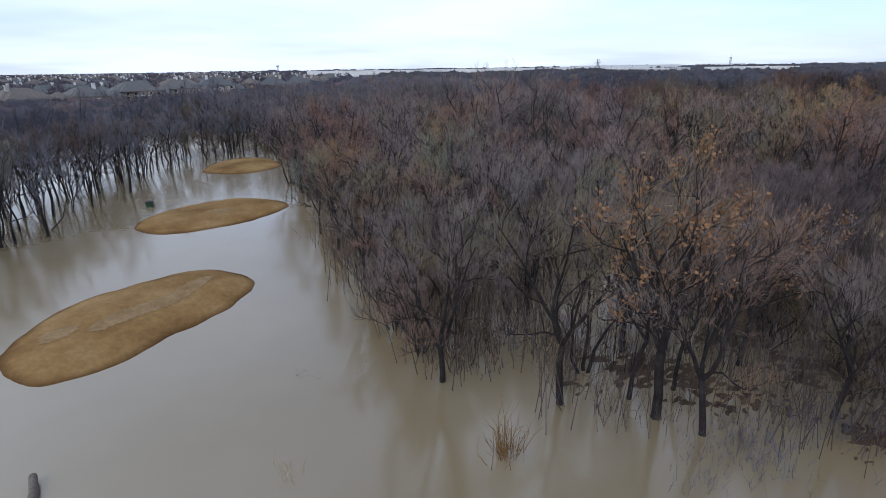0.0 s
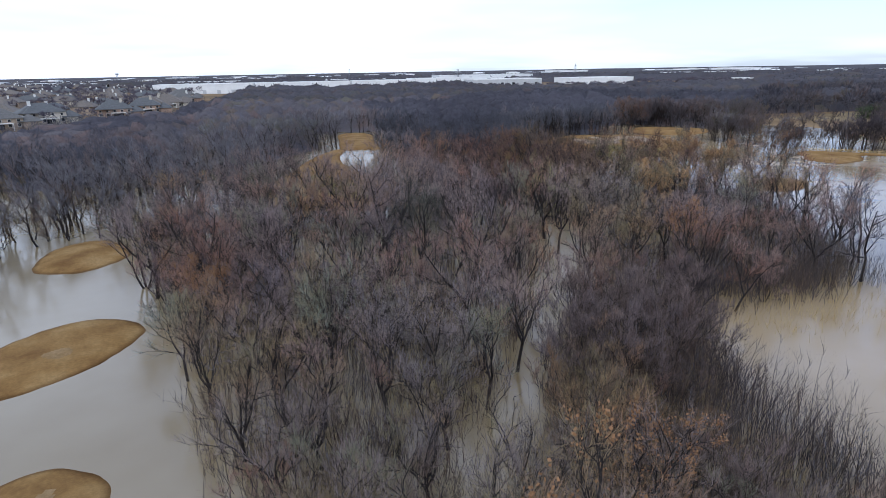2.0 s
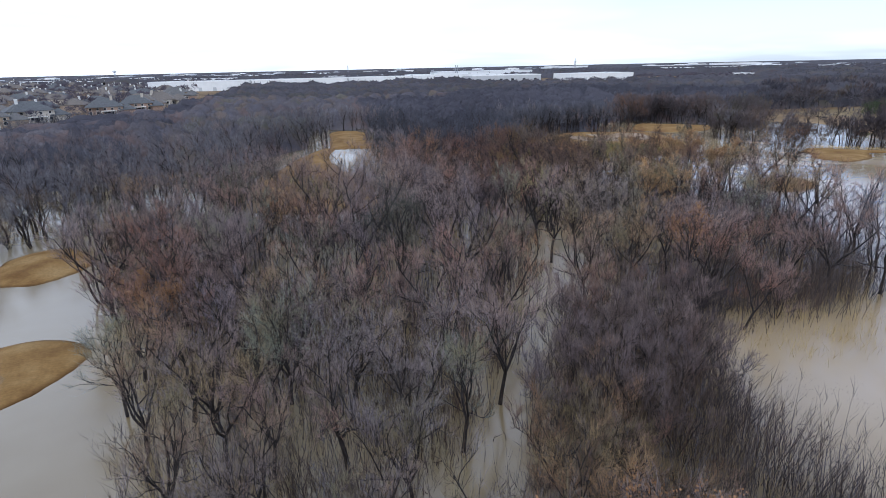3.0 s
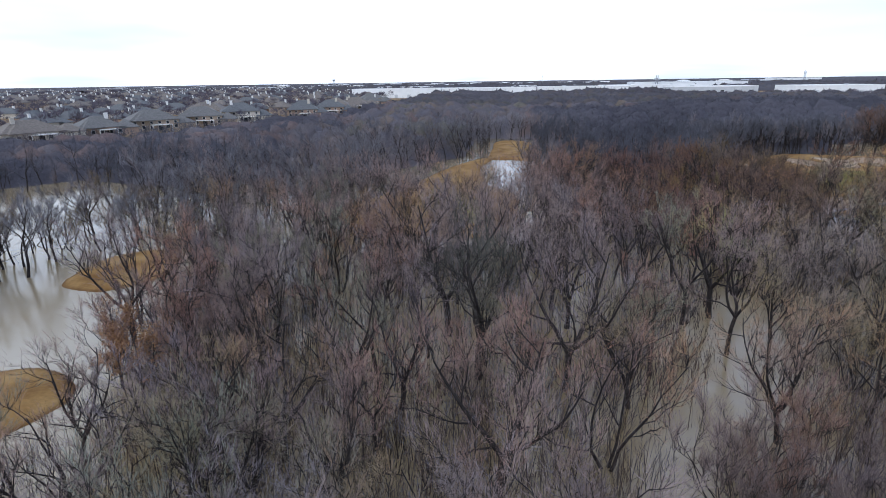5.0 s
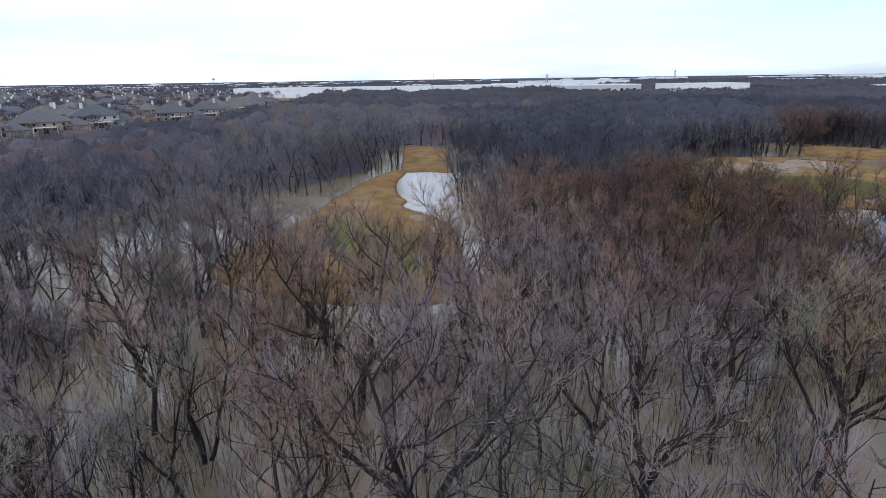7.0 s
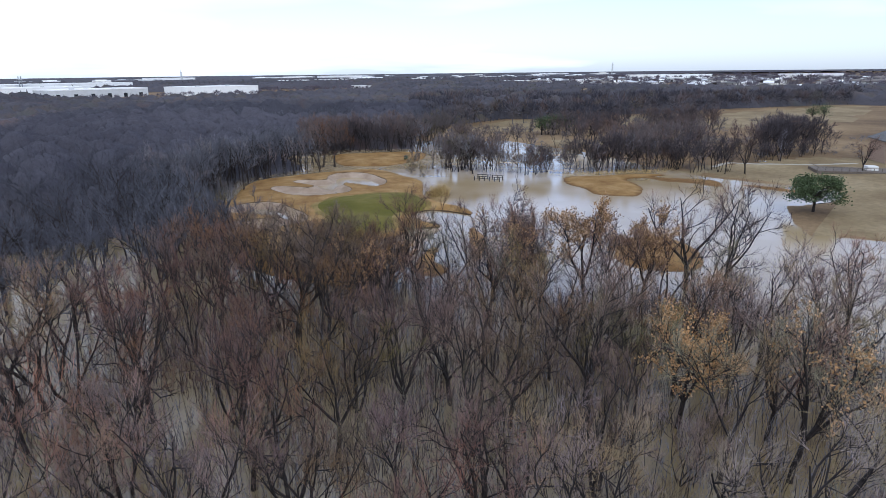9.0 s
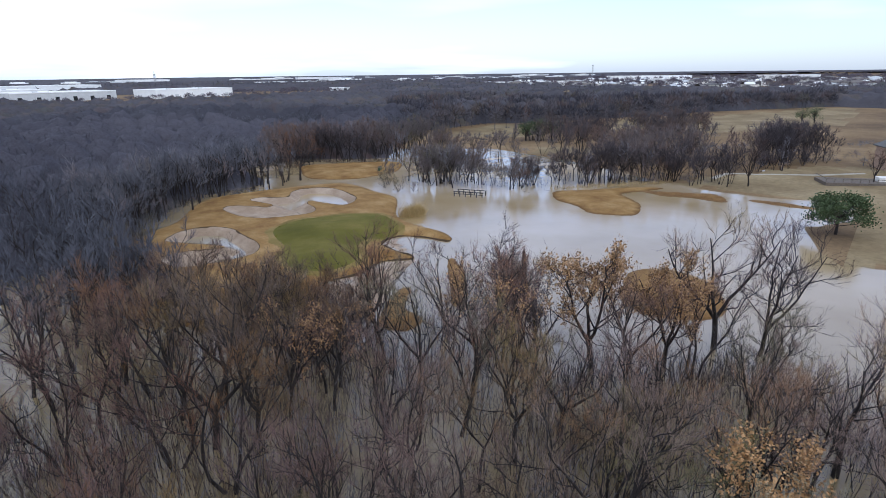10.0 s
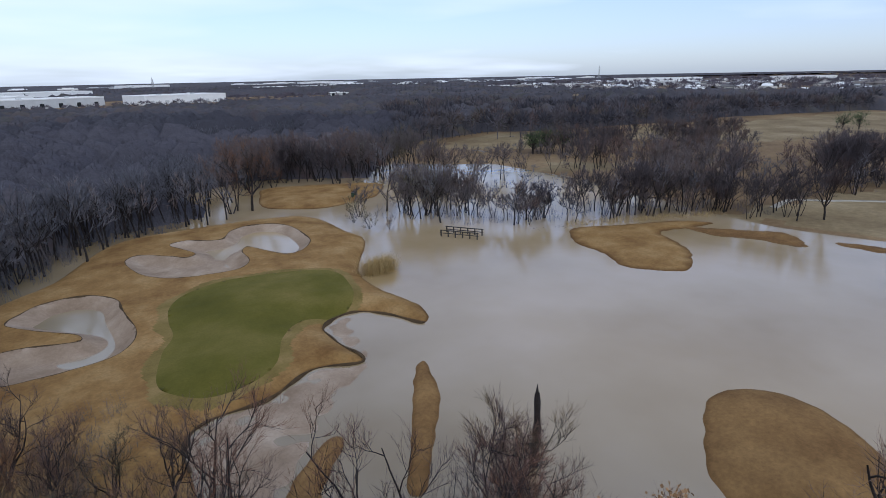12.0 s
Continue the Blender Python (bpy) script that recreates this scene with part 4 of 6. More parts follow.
for x, y in bushes:
    c = copy_thing(masters[5], pose(x, y, 0, 0, 0, float(bushy.uniform(0, 360))))
    c.scale = (float(bushy.uniform(0.55, 0.85)),) * 3
    shade = float(bushy.uniform(0.55, 1.0))
    for k in c.children:
        if k.name.startswith("crown"):
            k.color = (shade, shade * 0.87, shade * 0.79, 1)

# the flooded wood in the middle
NEAR_WOOD = np.array([(-16, 18), (20, 12), (34, 20), (48, 46), (66, 58), (76, 78), (80, 92), (79, 114), (56, 122), (48, 134), (20, 124), (-10, 104), (-32, 97), (-28, 78)], float)
LEFT_ROW = np.array([(-37, 30), (-36, 42), (-41, 58), (-44, 76), (-46, 92), (-30, 91), (-28, 99), (-52, 101), (-58, 84), (-54, 58), (-50, 26)], float)


def scatter(x0, x1, y0, y1, gap, rng, jitter=0.42):
    x, y = np.meshgrid(np.arange(x0, x1, gap), np.arange(y0, y1, gap))
    x = x + rng.uniform(-jitter, jitter, x.shape) * gap
    y = y + rng.uniform(-jitter, jitter, x.shape) * gap
    ok = wooded(x, y)
    return x[ok], y[ok]


taken = np.array([(r[1], r[2]) for r in SPECIAL + OAKS] + bushes)
near_x, near_y = scatter(-60, 84, 10, 172, 5.4, rng)
front_x, front_y = scatter(-14, 27, 12, 46, 4.1, rng)
near_x, near_y = np.concatenate([near_x[(near_y > 46) | (near_x < -14)], front_x]), np.concatenate([near_y[(near_y > 46) | (near_x < -14)], front_y])
clearance = np.min(np.hypot(near_x[:, None] - taken[:, 0], near_y[:, None] - taken[:, 1]), 1)
sel = (inside(near_x, near_y, NEAR_WOOD) | inside(near_x, near_y, LEFT_ROW)) & (clearance > 2.2) & ~((near_x > 21) & (near_y < 34)) & ~((near_x > 25) & (near_y < 42)) & (np.hypot(near_x - 69, near_y - 115) > 4.0) & ~((near_x > 4) & (near_y < 17.0 - 0.05 * (near_x - 4)))
near_x, near_y = near_x[sel], near_y[sel]
edge = depth_in(near_x, near_y, NEAR_WOOD)[0]
order = np.argsort(np.where(near_y < 46, 0, 1) + rng.random(len(near_x)) * 1.8)
for i in order[:250]:
    x, y = float(near_x[i]), float(near_y[i])
    in_left = x < -33
    low = (y < 50 and x > -14) and not in_left
    kind = int(rng.choice(7, p=[0.20, 0.16, 0.18, 0.16, 0.06, 0.08, 0.16] if not low else [0.20, 0.20, 0.14, 0.10, 0.10, 0.22, 0.04]))
    size = float(rng.uniform(0.82, 1.08)) * (0.70 if in_left else 0.70 + 0.17 * min(max((y - 40) / 25, 0), 1) - 0.05 * (x > 42))
    c = copy_thing(masters[kind], pose(x, y, 0, 0, 0, float(rng.uniform(0, 360))))
    c.scale = (size * float(rng.uniform(0.92, 1.12)),) * 2 + (size,)
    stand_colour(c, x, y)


SHADED_STAND = np.array([(18, 122), (46, 122), (52, 170), (70, 190), (108, 200), (118, 215), (190, 232), (225, 262), (180, 420), (20, 300)], float)


def shade_share(x, y):
    """Painted self-shade: 1 inside the stand north of the lake, fading at its rim."""
    return np.maximum(step(-18, 18, depth_in(x, y, SHADED_STAND)[0] + 10 * waves(x, y, 0.06, 3)), 0.5 * step(-34, -56, x) * step(340, 280, y))


def massed(name, variants, places, label, category, tint_of=None, twig_mat=None):
    """Many trees or bushes as one woodland: each variant turned and sized at its places. Wood and twigs become two parts."""
    ob = new(name)
    tagged(ob, label, category, kind="stuff")
    pieces = {0: ([], [], []), 1: ([], [], [])}
    count = {0: 0, 1: 0}
    g = np.random.default_rng(len(places))
    for x, y, z, size in places:
        shapes = variants[int(g.integers(len(variants)))]
        a = g.uniform(0, 2 * math.pi)
        rot = np.array([[math.cos(a), -math.sin(a), 0], [math.sin(a), math.cos(a), 0], [0, 0, 1]])
        tint = float(g.beta(1.6, 1.6)) if tint_of is None else tint_of(x, y, g)
        # painted self-shade pulls the tint down inside the stand
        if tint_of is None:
            w = float(shade_share(np.array([x]), np.array([y]))[0])
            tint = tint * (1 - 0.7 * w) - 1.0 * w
        for k in (0, 1):
            if shapes[k] is None:
                continue
            v, f = shapes[k]
            pieces[k][0].append((v * size) @ rot.T + (x, y, z))
            pieces[k][1].append(f + count[k])
            pieces[k][2].append(np.full(len(v), tint))
            count[k] += len(v)
    for k, nm, mat in ((0, "trunks", BARK), (1, "twigs", twig_mat or TWIG_STUFF)):
        if count[k]:
            me = tri_mesh(nm, np.concatenate(pieces[k][0]), np.concatenate(pieces[k][1]), mat, np.concatenate(pieces[k][2]))
            tagged(part(nm, me, ob), kind="stuff")
    return ob


def pair(seed, **kw):
    w, t, _ = grow(seed, **kw)
    return (w.arrays(), t.arrays())


MID = [pair(200, height=11, spread=0.62, sides=(4, 3, 2), limbs=6, subs=5, twigs=11, fine=0, wide=1.7), pair(201, height=10, sides=(4, 3, 2), limbs=7, subs=4, twigs=12, fine=0, wide=1.7, spread=0.7),
       pair(202, height=12, sides=(4, 3, 2), limbs=6, subs=5, twigs=11, fine=0, wide=1.7, spread=0.52, clear=0.4), pair(203, height=9.5, stems=3, sides=(3, 3, 2), limbs=7, subs=4, twigs=11, fine=0, wide=1.7),
       pair(204, height=11, spread=0.6, sides=(4, 3, 2), limbs=6, subs=5, twigs=12, fine=0, wide=1.7, lean=0.2)]
FAR = [pair(220, height=11, sides=(3, 3, 2), limbs=5, subs=4, twigs=6, fine=0, wide=3.4, clear=0.45), pair(221, height=10.5, sides=(3, 3, 2), limbs=6, subs=4, twigs=5, fine=0, wide=3.4, spread=0.75),
       pair(222, height=11.5, sides=(3, 3, 2), limbs=5, subs=4, twigs=6, fine=0, wide=3.4, clear=0.40)]


def thicket(seed, height=3.6, stems=16, spread=0.9, wide=1.0, twigs=5, dark_stems=False):
    """A clump of upright stems; dark ones carry bark."""
    g = np.random.default_rng(seed)
    s, w = Shape(), Shape()
    for _ in range(stems):
        p = np.array([*g.normal(size=2) * 0.55 * spread, -0.3])
        d = unit(np.array([*g.normal(size=2) * 0.16, 1.0]))
        h = height * g.uniform(0.55, 1.1)
        m = p + d * h * 0.5 + g.normal(size=3) * 0.08
        q = m + unit(d + g.normal(size=3) * 0.14) * h * 0.5
        (w if dark_stems else s).bent(p, m, q, 0.035 * wide, g)
        for _ in range(twigs):
            a = p + (q - p) * g.uniform(0.35, 0.95)
            s.blade(a, a + unit(d + g.normal(size=3) * 0.4) * g.uniform(0.4, 1.0), 0.016 * wide, g)
    return (w.arrays() if dark_stems else None, s.arrays())


SAPLING = [thicket(310, 5.2, 9, 1.7, 1.7, 16, True), thicket(311, 6.6, 7, 1.9, 1.8, 20, True), thicket(312, 4.6, 11, 1.7, 1.6, 14, True)]


def puff(seed, height, radius, count, wide):
    """A far bare tree: a stem and a round crown of coarse twigs."""
    g = np.random.default_rng(seed)
    s = Shape()
    s.bent(np.array([0, 0, -0.5]), np.array([0.1, 0, height * 0.4]), np.array([0, 0.1, height * 0.8]), 0.35, g)
    for _ in range(count):
        d = unit(g.normal(size=3) + np.array([0, 0, 0.25]))
        c = np.array([0, 0, height * 0.58]) + d * np.array([radius, radius, height * 0.36]) * g.uniform(0.25, 0.8)
        s.blade(c, c + (d + np.array([0, 0, 0.5])) * radius * g.uniform(0.25, 0.5), wide, g)
    return (None, s.arrays())


TANGLE = [thicket(340, 1.1, 26, 1.8, 1.2, 3), thicket(341, 1.5, 22, 1.6, 1.2, 4), thicket(342, 0.8, 30, 2.0, 1.2, 2)]
LOW = [thicket(345, 1.5, 22, 1.7, 2.0, 3), thicket(346, 1.1, 24, 1.9, 2.2, 2), thicket(347, 1.9, 18, 1.5, 1.9, 4)]
BUSH = [thicket(300, 3.6, 14, 1.1, 1.05, 9), thicket(301, 3.0, 16, 1.1, 1.05, 8), thicket(302, 4.6, 12, 1.4, 1.05, 10), thicket(303, 2.2, 18, 1.3, 1.05, 7)]

mx, my = scatter(-130, 150, -10, 250, 4.6, rng)
far_enough = ~inside(mx, my, NEAR_WOOD) & ~inside(mx, my, LEFT_ROW)
r, dep = np.hypot(mx - 20, my - 70), wood_depth(mx, my)
close = far_enough & (r < 128) & ~((mx > 121) & (my > 100)) & ((r < 92) | (dep < 22))
places = [(float(x), float(y), 0.0, float(rng.uniform(0.85, 1.08)) * (0.62 if x < -50 and y < 120 else 0.95)) for x, y in zip(mx[close], my[close])]
lx, ly = scatter(-60, -26, 26, 104, 3.1, rng)
keep = inside(lx, ly, LEFT_ROW)
places += [(float(x), float(y), 0.0, float(rng.uniform(0.62, 0.8))) for x, y in zip(lx[keep], ly[keep])]
# wet marks trees whose twigs take the shade-darkened colour
wet = [bool(shade_share(np.array([p[0]]), np.array([p[1]]))[0] > 0.5) for p in places]
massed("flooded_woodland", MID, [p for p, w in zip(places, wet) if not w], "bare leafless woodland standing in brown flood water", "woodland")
massed("flooded_woodland", MID, [p for p, w in zip(places, wet) if w], "dark bare woodland standing in flood water beside the lake", "woodland", lambda x, y, g: float(g.beta(1.6, 1.6)) * 0.5 - 0.7, SHADED_TWIG)
mx, my = scatter(-230, 330, -40, 380, 4.2, rng)
r, dep = np.hypot(mx - 20, my - 70), wood_depth(mx, my)
MARSH = np.array([(152, 196), (200, 236), (256, 218), (300, 190), (330, 120), (300, 70), (230, 60), (186, 104), (165, 112), (148, 128), (130, 142), (122, 158), (130, 182)], float)
in_marsh = inside(mx, my, MARSH)
ring = (r >= 128) & ~in_marsh & (r < 275) & (my > -0.35 * mx - 60) & (dep < 15)
massed("flooded_woodland", FAR, [(float(x), float(y), 0.0, float(rng.uniform(0.85, 1.1)) * (0.58 if x < -60 and y < 330 else 0.78 if x > 120 else 0.85)) for x, y in zip(mx[ring], my[ring])],
       "dense bare winter woodland beyond the flooded fairways", "woodland")

# undergrowth and saplings under the near wood, thicker towards its eastern pond
ux, uy = scatter(-32, 84, 12, 130, 1.75, rng)
u_in = inside(ux, uy, NEAR_WOOD)
keep = u_in & (wood_depth(ux, uy) > 0.8) & (rng.random(len(ux)) < np.where((ux > 16) & (uy < 54), 0.95, np.where(uy < 50, 0.90, 0.52)))
places = [(float(x), float(y), 0.0, float(rng.uniform(0.6, 1.1)) * (1.45 if y < 60 else 1.25 if 0.5 * x + y > 112 else 1.0)) for x, y in zip(ux[keep], uy[keep])]
massed("undergrowth", BUSH, places, "tangle of thin bare saplings standing in shallow water", "undergrowth", lambda x, y, g: float(g.choice([0.18, 0.2, 0.22, 0.8]) if 0.5 * x + y > 112 else g.choice([0.0, 0.18, 0.2, 0.22, 0.6, 0.8, 0.84])), SHRUB)

# coarse dark brush added to darken the bright water that dense trees shade
lx, ly = scatter(-32, 80, 18, 122, 1.9, rng)
keep = inside(lx, ly, NEAR_WOOD) & (wood_depth(lx, ly) > 2.0) & (waves(lx, ly, 0.16, 4) > 0.0)
massed("low_brush", LOW, [(float(x), float(y), 0.0, float(rng.uniform(0.6, 1.25))) for x, y in zip(lx[keep], ly[keep])],
       "low dark brush and drowned stems under the trees", "undergrowth", lambda x, y, g: float(g.choice([-0.2, 0.0, 0.05, 0.2])), BRUSH)
WILLOWS = np.array([(18, 20), (26, 19), (33, 19), (31, 22), (28.5, 26), (26.5, 31), (28.5, 40), (26, 44), (22, 36), (18, 24)], float)
wx, wy = np.meshgrid(np.arange(14, 62, 1.15), np.arange(12, 58, 1.15))
wx, wy = wx + rng.uniform(-0.5, 0.5, wx.shape), wy + rng.uniform(-0.5, 0.5, wx.shape)
keep = (inside(wx, wy, WILLOWS) | inside(wx, wy, np.array([(31, 46), (40, 49.5), (52, 49), (60, 47), (60, 52), (48, 55), (36, 53)], float))) & (rng.random(wx.shape) < 0.8)
massed("willow_thicket", [thicket(360, 4.4, 9, 1.0, 1.2, 9, True), thicket(361, 3.8, 11, 1.1, 1.2, 8, True), thicket(362, 5.0, 8, 0.9, 1.2, 10)], [(float(x), float(y), 0.0, float(rng.uniform(0.65, 1.05))) for x, y in zip(wx[keep], wy[keep])],
       "thicket of thin upright willow stems in the flooded pond", "undergrowth", lambda x, y, g: float(g.choice([0.3, 0.36, 0.5, 0.66, 0.8])), SHRUB)
ux, uy = scatter(-32, 84, 14, 130, 3.3, rng)
keep = inside(ux, uy, NEAR_WOOD) & (wood_depth(ux, uy) > 4.0)
massed("saplings", SAPLING, [(float(x), float(y), 0.0, float(rng.uniform(0.7, 1.1)) * (0.85 if y < 50 else 1.05)) for x, y in zip(ux[keep], uy[keep])],
       "slender bare saplings filling the flooded wood", "undergrowth")

# far woods: one rolling canopy to the horizon


def canopy():
    g = np.random.default_rng(5)
    for r0, r1, cell, crown in ((92, 282, 1.9, 7.0), (258, 530, 2.6, 8.0), (490, 1260, 6.5, 13.0), (1180, 4450, 28.0, 56.0)):
        ang = np.arange(radians(-12), radians(178), cell / (0.5 * (r0 + r1)))
        rad = np.arange(r0, r1, cell)
        a, rr = np.meshgrid(ang, rad)
        x, y = 20 + rr * np.cos(a), 70 + rr * np.sin(a)
        ci, cj = np.floor(x / crown).astype(int), np.floor(y / crown).astype(int)
        z, tint = np.full(x.shape, 3.0), np.zeros(x.shape)
        ox, oy = np.zeros(x.shape), np.zeros(x.shape)
        tall = np.where((x < -60) & (y < 330), 6.2, 10.0 + 1.6 * waves(x, y, 0.03, 2))
        for di in (-1, 0, 1):
            for dj in (-1, 0, 1):
                i, j = ci + di, cj + dj
                h1 = np.modf(np.abs(np.sin(i * 127.1 + j * 311.7) * 43758.5))[0]
                h2 = np.modf(np.abs(np.sin(i * 269.5 + j * 183.3) * 24634.6))[0]
                h3 = np.modf(np.abs(np.sin(i * 419.2 + j * 371.9) * 31415.9))[0]
                d = np.hypot(x - (i + 0.2 + 0.6 * h1) * crown, y - (j + 0.2 + 0.6 * h2) * crown) / (crown * (0.62 + 0.2 * h3))
                top = tall * (0.68 + 0.40 * h3) * np.sqrt(np.maximum(0, 1 - (0.9 * d) ** 2))
                up = top > z
                z, tint = np.where(up, top, z), np.where(up, 0.5 * h1 + 0.5 * h3, tint)
                ox = np.where(up, (x - (i + 0.2 + 0.6 * h1) * crown) / crown, ox)
                oy = np.where(up, (y - (j + 0.2 + 0.6 * h2) * crown) / crown, oy)
        z = z + g.normal(size=z.shape) * (0.55 if r0 < 400 else 0.9)
        if r0 > 1000:
            z = 5.0 + 0.25 * z + 0.8 * waves(x, y, 0.004, 5)
        if r0 > 200:
            # each ring rises out from under the one before it
            z = z * step(r0, r0 + 4 * cell, rr)
        z = z * step(0, 22, -depth_in(x, y, YARD)[0])
        ground_z = np.clip(np.hypot(x - 20, y - 60) - 260, 0, 1200) * 0.0035
        depth = wood_depth(x, y)
        depth = np.minimum(depth, np.minimum(2 - depth_in(x, y, NEAR_WOOD)[0], 2 - depth_in(x, y, LEFT_ROW)[0]))
        depth = np.minimum(depth, (rr - 90) * 0.7)
        depth = np.minimum(depth, -depth_in(x, y, MARSH)[0])
        clear = waves(x, y, 0.006, 8) if r0 > 500 else np.ones(x.shape)
        z = z * step(5, 17 if r0 < 400 else 13, depth) * step(-0.62, -0.45, clear) - 0.3
        wood = (depth > 5.0) & (clear > -0.62)
        wood &= ~inside(x, y, MARSH) & ~inside(x, y, YARD)
        wood &= ~inside(x, y, NEAR_WOOD) & ~inside(x, y, LEFT_ROW)
        town = inside(x, y, np.array(TOWN, float)) & (g.random(x.shape) < 0.72)
        wood &= ~town
        # the same painted shade lowers the canopy's tint
        dark = shade_share(x, y)
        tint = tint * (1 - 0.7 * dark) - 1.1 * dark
        f = grid_faces(wood[:-1, :-1] & wood[1:, :-1] & wood[:-1, 1:] & wood[1:, 1:])
        v, f, tint, out = compact(np.stack([x, y, z + ground_z], -1).reshape(-1, 3), f, tint.ravel(), np.stack([ox, oy], -1).reshape(-1, 2))
        vs, fs, ts, n0 = [v], [f[:, ::-1]], [tint], len(v)
        if r0 < 1000:
            # twig tips that break the outline of the crowns
            k = np.repeat(np.arange(len(v)), 7 if r0 < 200 else 4 if r0 < 400 else 1)
            wide = 0.10 if r0 < 200 else 0.16 if r0 < 400 else 0.9
            base = v[k] + g.normal(size=(len(k), 3)) * (0.6, 0.6, 0.3)
            base[:, 2] -= 0.7
            tip = base + g.normal(size=(len(k), 3)) * (0.55, 0.55, 0.3) + np.c_[2.4 * out[k], np.full(len(k), 1.5 if r0 < 400 else 2.2)]
            az = g.uniform(0, 2 * math.pi, len(k))
            side = np.stack([np.cos(az), np.sin(az), 0 * az], 1) * wide / 2
            vs.append(np.concatenate([base - side, base + side, tip]))
            m = len(k)
            fs.append(np.stack([np.arange(m), np.arange(m) + m, np.arange(m) + 2 * m], 1) + n0)
            ts.append(np.tile(tint[k] + 0.12, 3))
            n0 += 3 * m
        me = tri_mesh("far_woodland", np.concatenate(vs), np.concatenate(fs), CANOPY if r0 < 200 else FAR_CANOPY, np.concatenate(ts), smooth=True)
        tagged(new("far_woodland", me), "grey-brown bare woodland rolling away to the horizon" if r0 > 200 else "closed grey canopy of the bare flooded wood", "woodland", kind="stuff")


YARD = np.array([(190, 520), (330, 480), (480, 520), (540, 690), (430, 800), (150, 850), (120, 770)], float)
TOWN = [(560, 190), (600, 330), (720, 600), (1100, 640), (2200, 700), (2600, 100), (1100, 60), (640, 90)]
canopy()

# ---- houses of the neighbourhood ----
def hip_roof(bm, cx, cy, z, w, d, h, over=0.6):
    w, d = w + 2 * over, d + 2 * over
    ridge = max(w - d, 0.6) / 2
    a = [bm.verts.new((cx + sx * w / 2, cy + sy * d / 2, z)) for sx, sy in ((-1, -1), (1, -1), (1, 1), (-1, 1))]
    low = [bm.verts.new((cx + sx * w / 2, cy + sy * d / 2, z - 0.25)) for sx, sy in ((-1, -1), (1, -1), (1, 1), (-1, 1))]
    r0, r1 = bm.verts.new((cx - ridge, cy, z + h)), bm.verts.new((cx + ridge, cy, z + h))
    for q in ((a[0], a[1], r1, r0), (a[2], a[3], r0, r1), (a[1], a[2], r1), (a[3], a[0], r0), tuple(reversed(low))):
        bm.faces.new(q)
    for i in range(4):
        bm.faces.new((a[i], low[i], low[(i + 1) % 4], a[(i + 1) % 4]))


def house(seed, detail=True):
    """A brick house: main block, wing, hipped roofs, chimney; windows and door on the garden side (-y)."""
    g = random.Random(seed)
    w, d, h = g.uniform(16, 21), g.uniform(11, 14), g.choice((3.6, 4.8, 5.6))
    brick, tile = BRICKS[seed % 3], SHINGLES[(seed // 2) % 3]
    ob = tagged(new("house"), ("tan brick", "red brick", "pale stone")[seed % 3] + " house with a grey hipped shingle roof", "house", "houses of the neighbourhood")
    ww, wd, hw = w * 0.42, d * 0.7, 3.0
    wx, wy = w * 0.5 + ww * 0.3, -d * 0.15
    boxes("wall", [(0, 0, -1, w, d, h + 1), (wx, wy, -1, ww, wd, hw + 1)], brick, ob)
    bm = bmesh.new()
    hip_roof(bm, 0, 0, h, w, d, 4.3)
    hip_roof(bm, wx, wy, hw, ww, wd, 3.0)
    hip_roof(bm, -w * 0.22, -d * 0.40, h, w * 0.36, d * 0.5, 3.1)
    bm_part("roof", bm, tile, ob, "grey shingle hipped roof")
    side = g.choice((-1, 1))
    if seed % 3 or not detail:
        boxes("chimney", [(side * w * 0.22, -d * 0.12, h, 1.3, 1.0, 5.2), (side * w * 0.22, -d * 0.12, h + 5.2, 1.5, 1.2, 0.25)], TRIM if seed % 2 or not detail else BRICKS[2], ob, "pale chimney")
    if detail:
        n = int(w // 3.2)
        for i in range(n):
            x = -w / 2 + (i + 0.5) * w / n
            win = boxes("window", [(x, -d / 2 - 0.03, 0.9, 1.5, 0.10, 1.6)], TRIM, ob, "pale framed window")
            boxes("pane", [(x, -d / 2 - 0.09, 1.0, 1.25, 0.04, 1.4)], GLASS, win)
            if h > 4:
                win = boxes("window", [(x, -d / 2 - 0.03, h - 1.75, 1.3, 0.10, 1.2)], TRIM, ob, "pale framed window")
                boxes("pane", [(x, -d / 2 - 0.09, h - 1.65, 1.05, 0.04, 1.0)], GLASS, win)
        boxes("porch", [(w * 0.1, -d / 2 - 1.6, 2.5, w * 0.42, 3.2, 0.3), (w * 0.1 - w * 0.2, -d / 2 - 3, -0.5, 0.35, 0.35, 3.0), (w * 0.1 + w * 0.2, -d / 2 - 3, -0.5, 0.35, 0.35, 3.0)], TRIM, ob)
        boxes("door", [(w * 0.1, -d / 2 - 0.05, 0, 1.9, 0.10, 2.1)], GLASS, ob, "dark glazed garden door")
    return ob


def land_z(x, y):
    return 1.0 + min(max(math.hypot(x - 20, y - 60) - 260, 0), 1200) * 0.0035


masters_h = [house(s) for s in range(6)]
plain_h = [house(20 + s, False) for s in range(4)]
hr = random.Random(4)
ROW = [(-318, 200), (-292, 232), (-262, 214), (-238, 226), (-214, 214), (-192, 205), (-172, 219), (-162, 243), (-154, 268), (-146, 296), (-138, 322), (-114, 352), (-106, 380), (-112, 410), (-108, 440), (-116, 470),
       (-112, 505), (-120, 540)]
used = set()


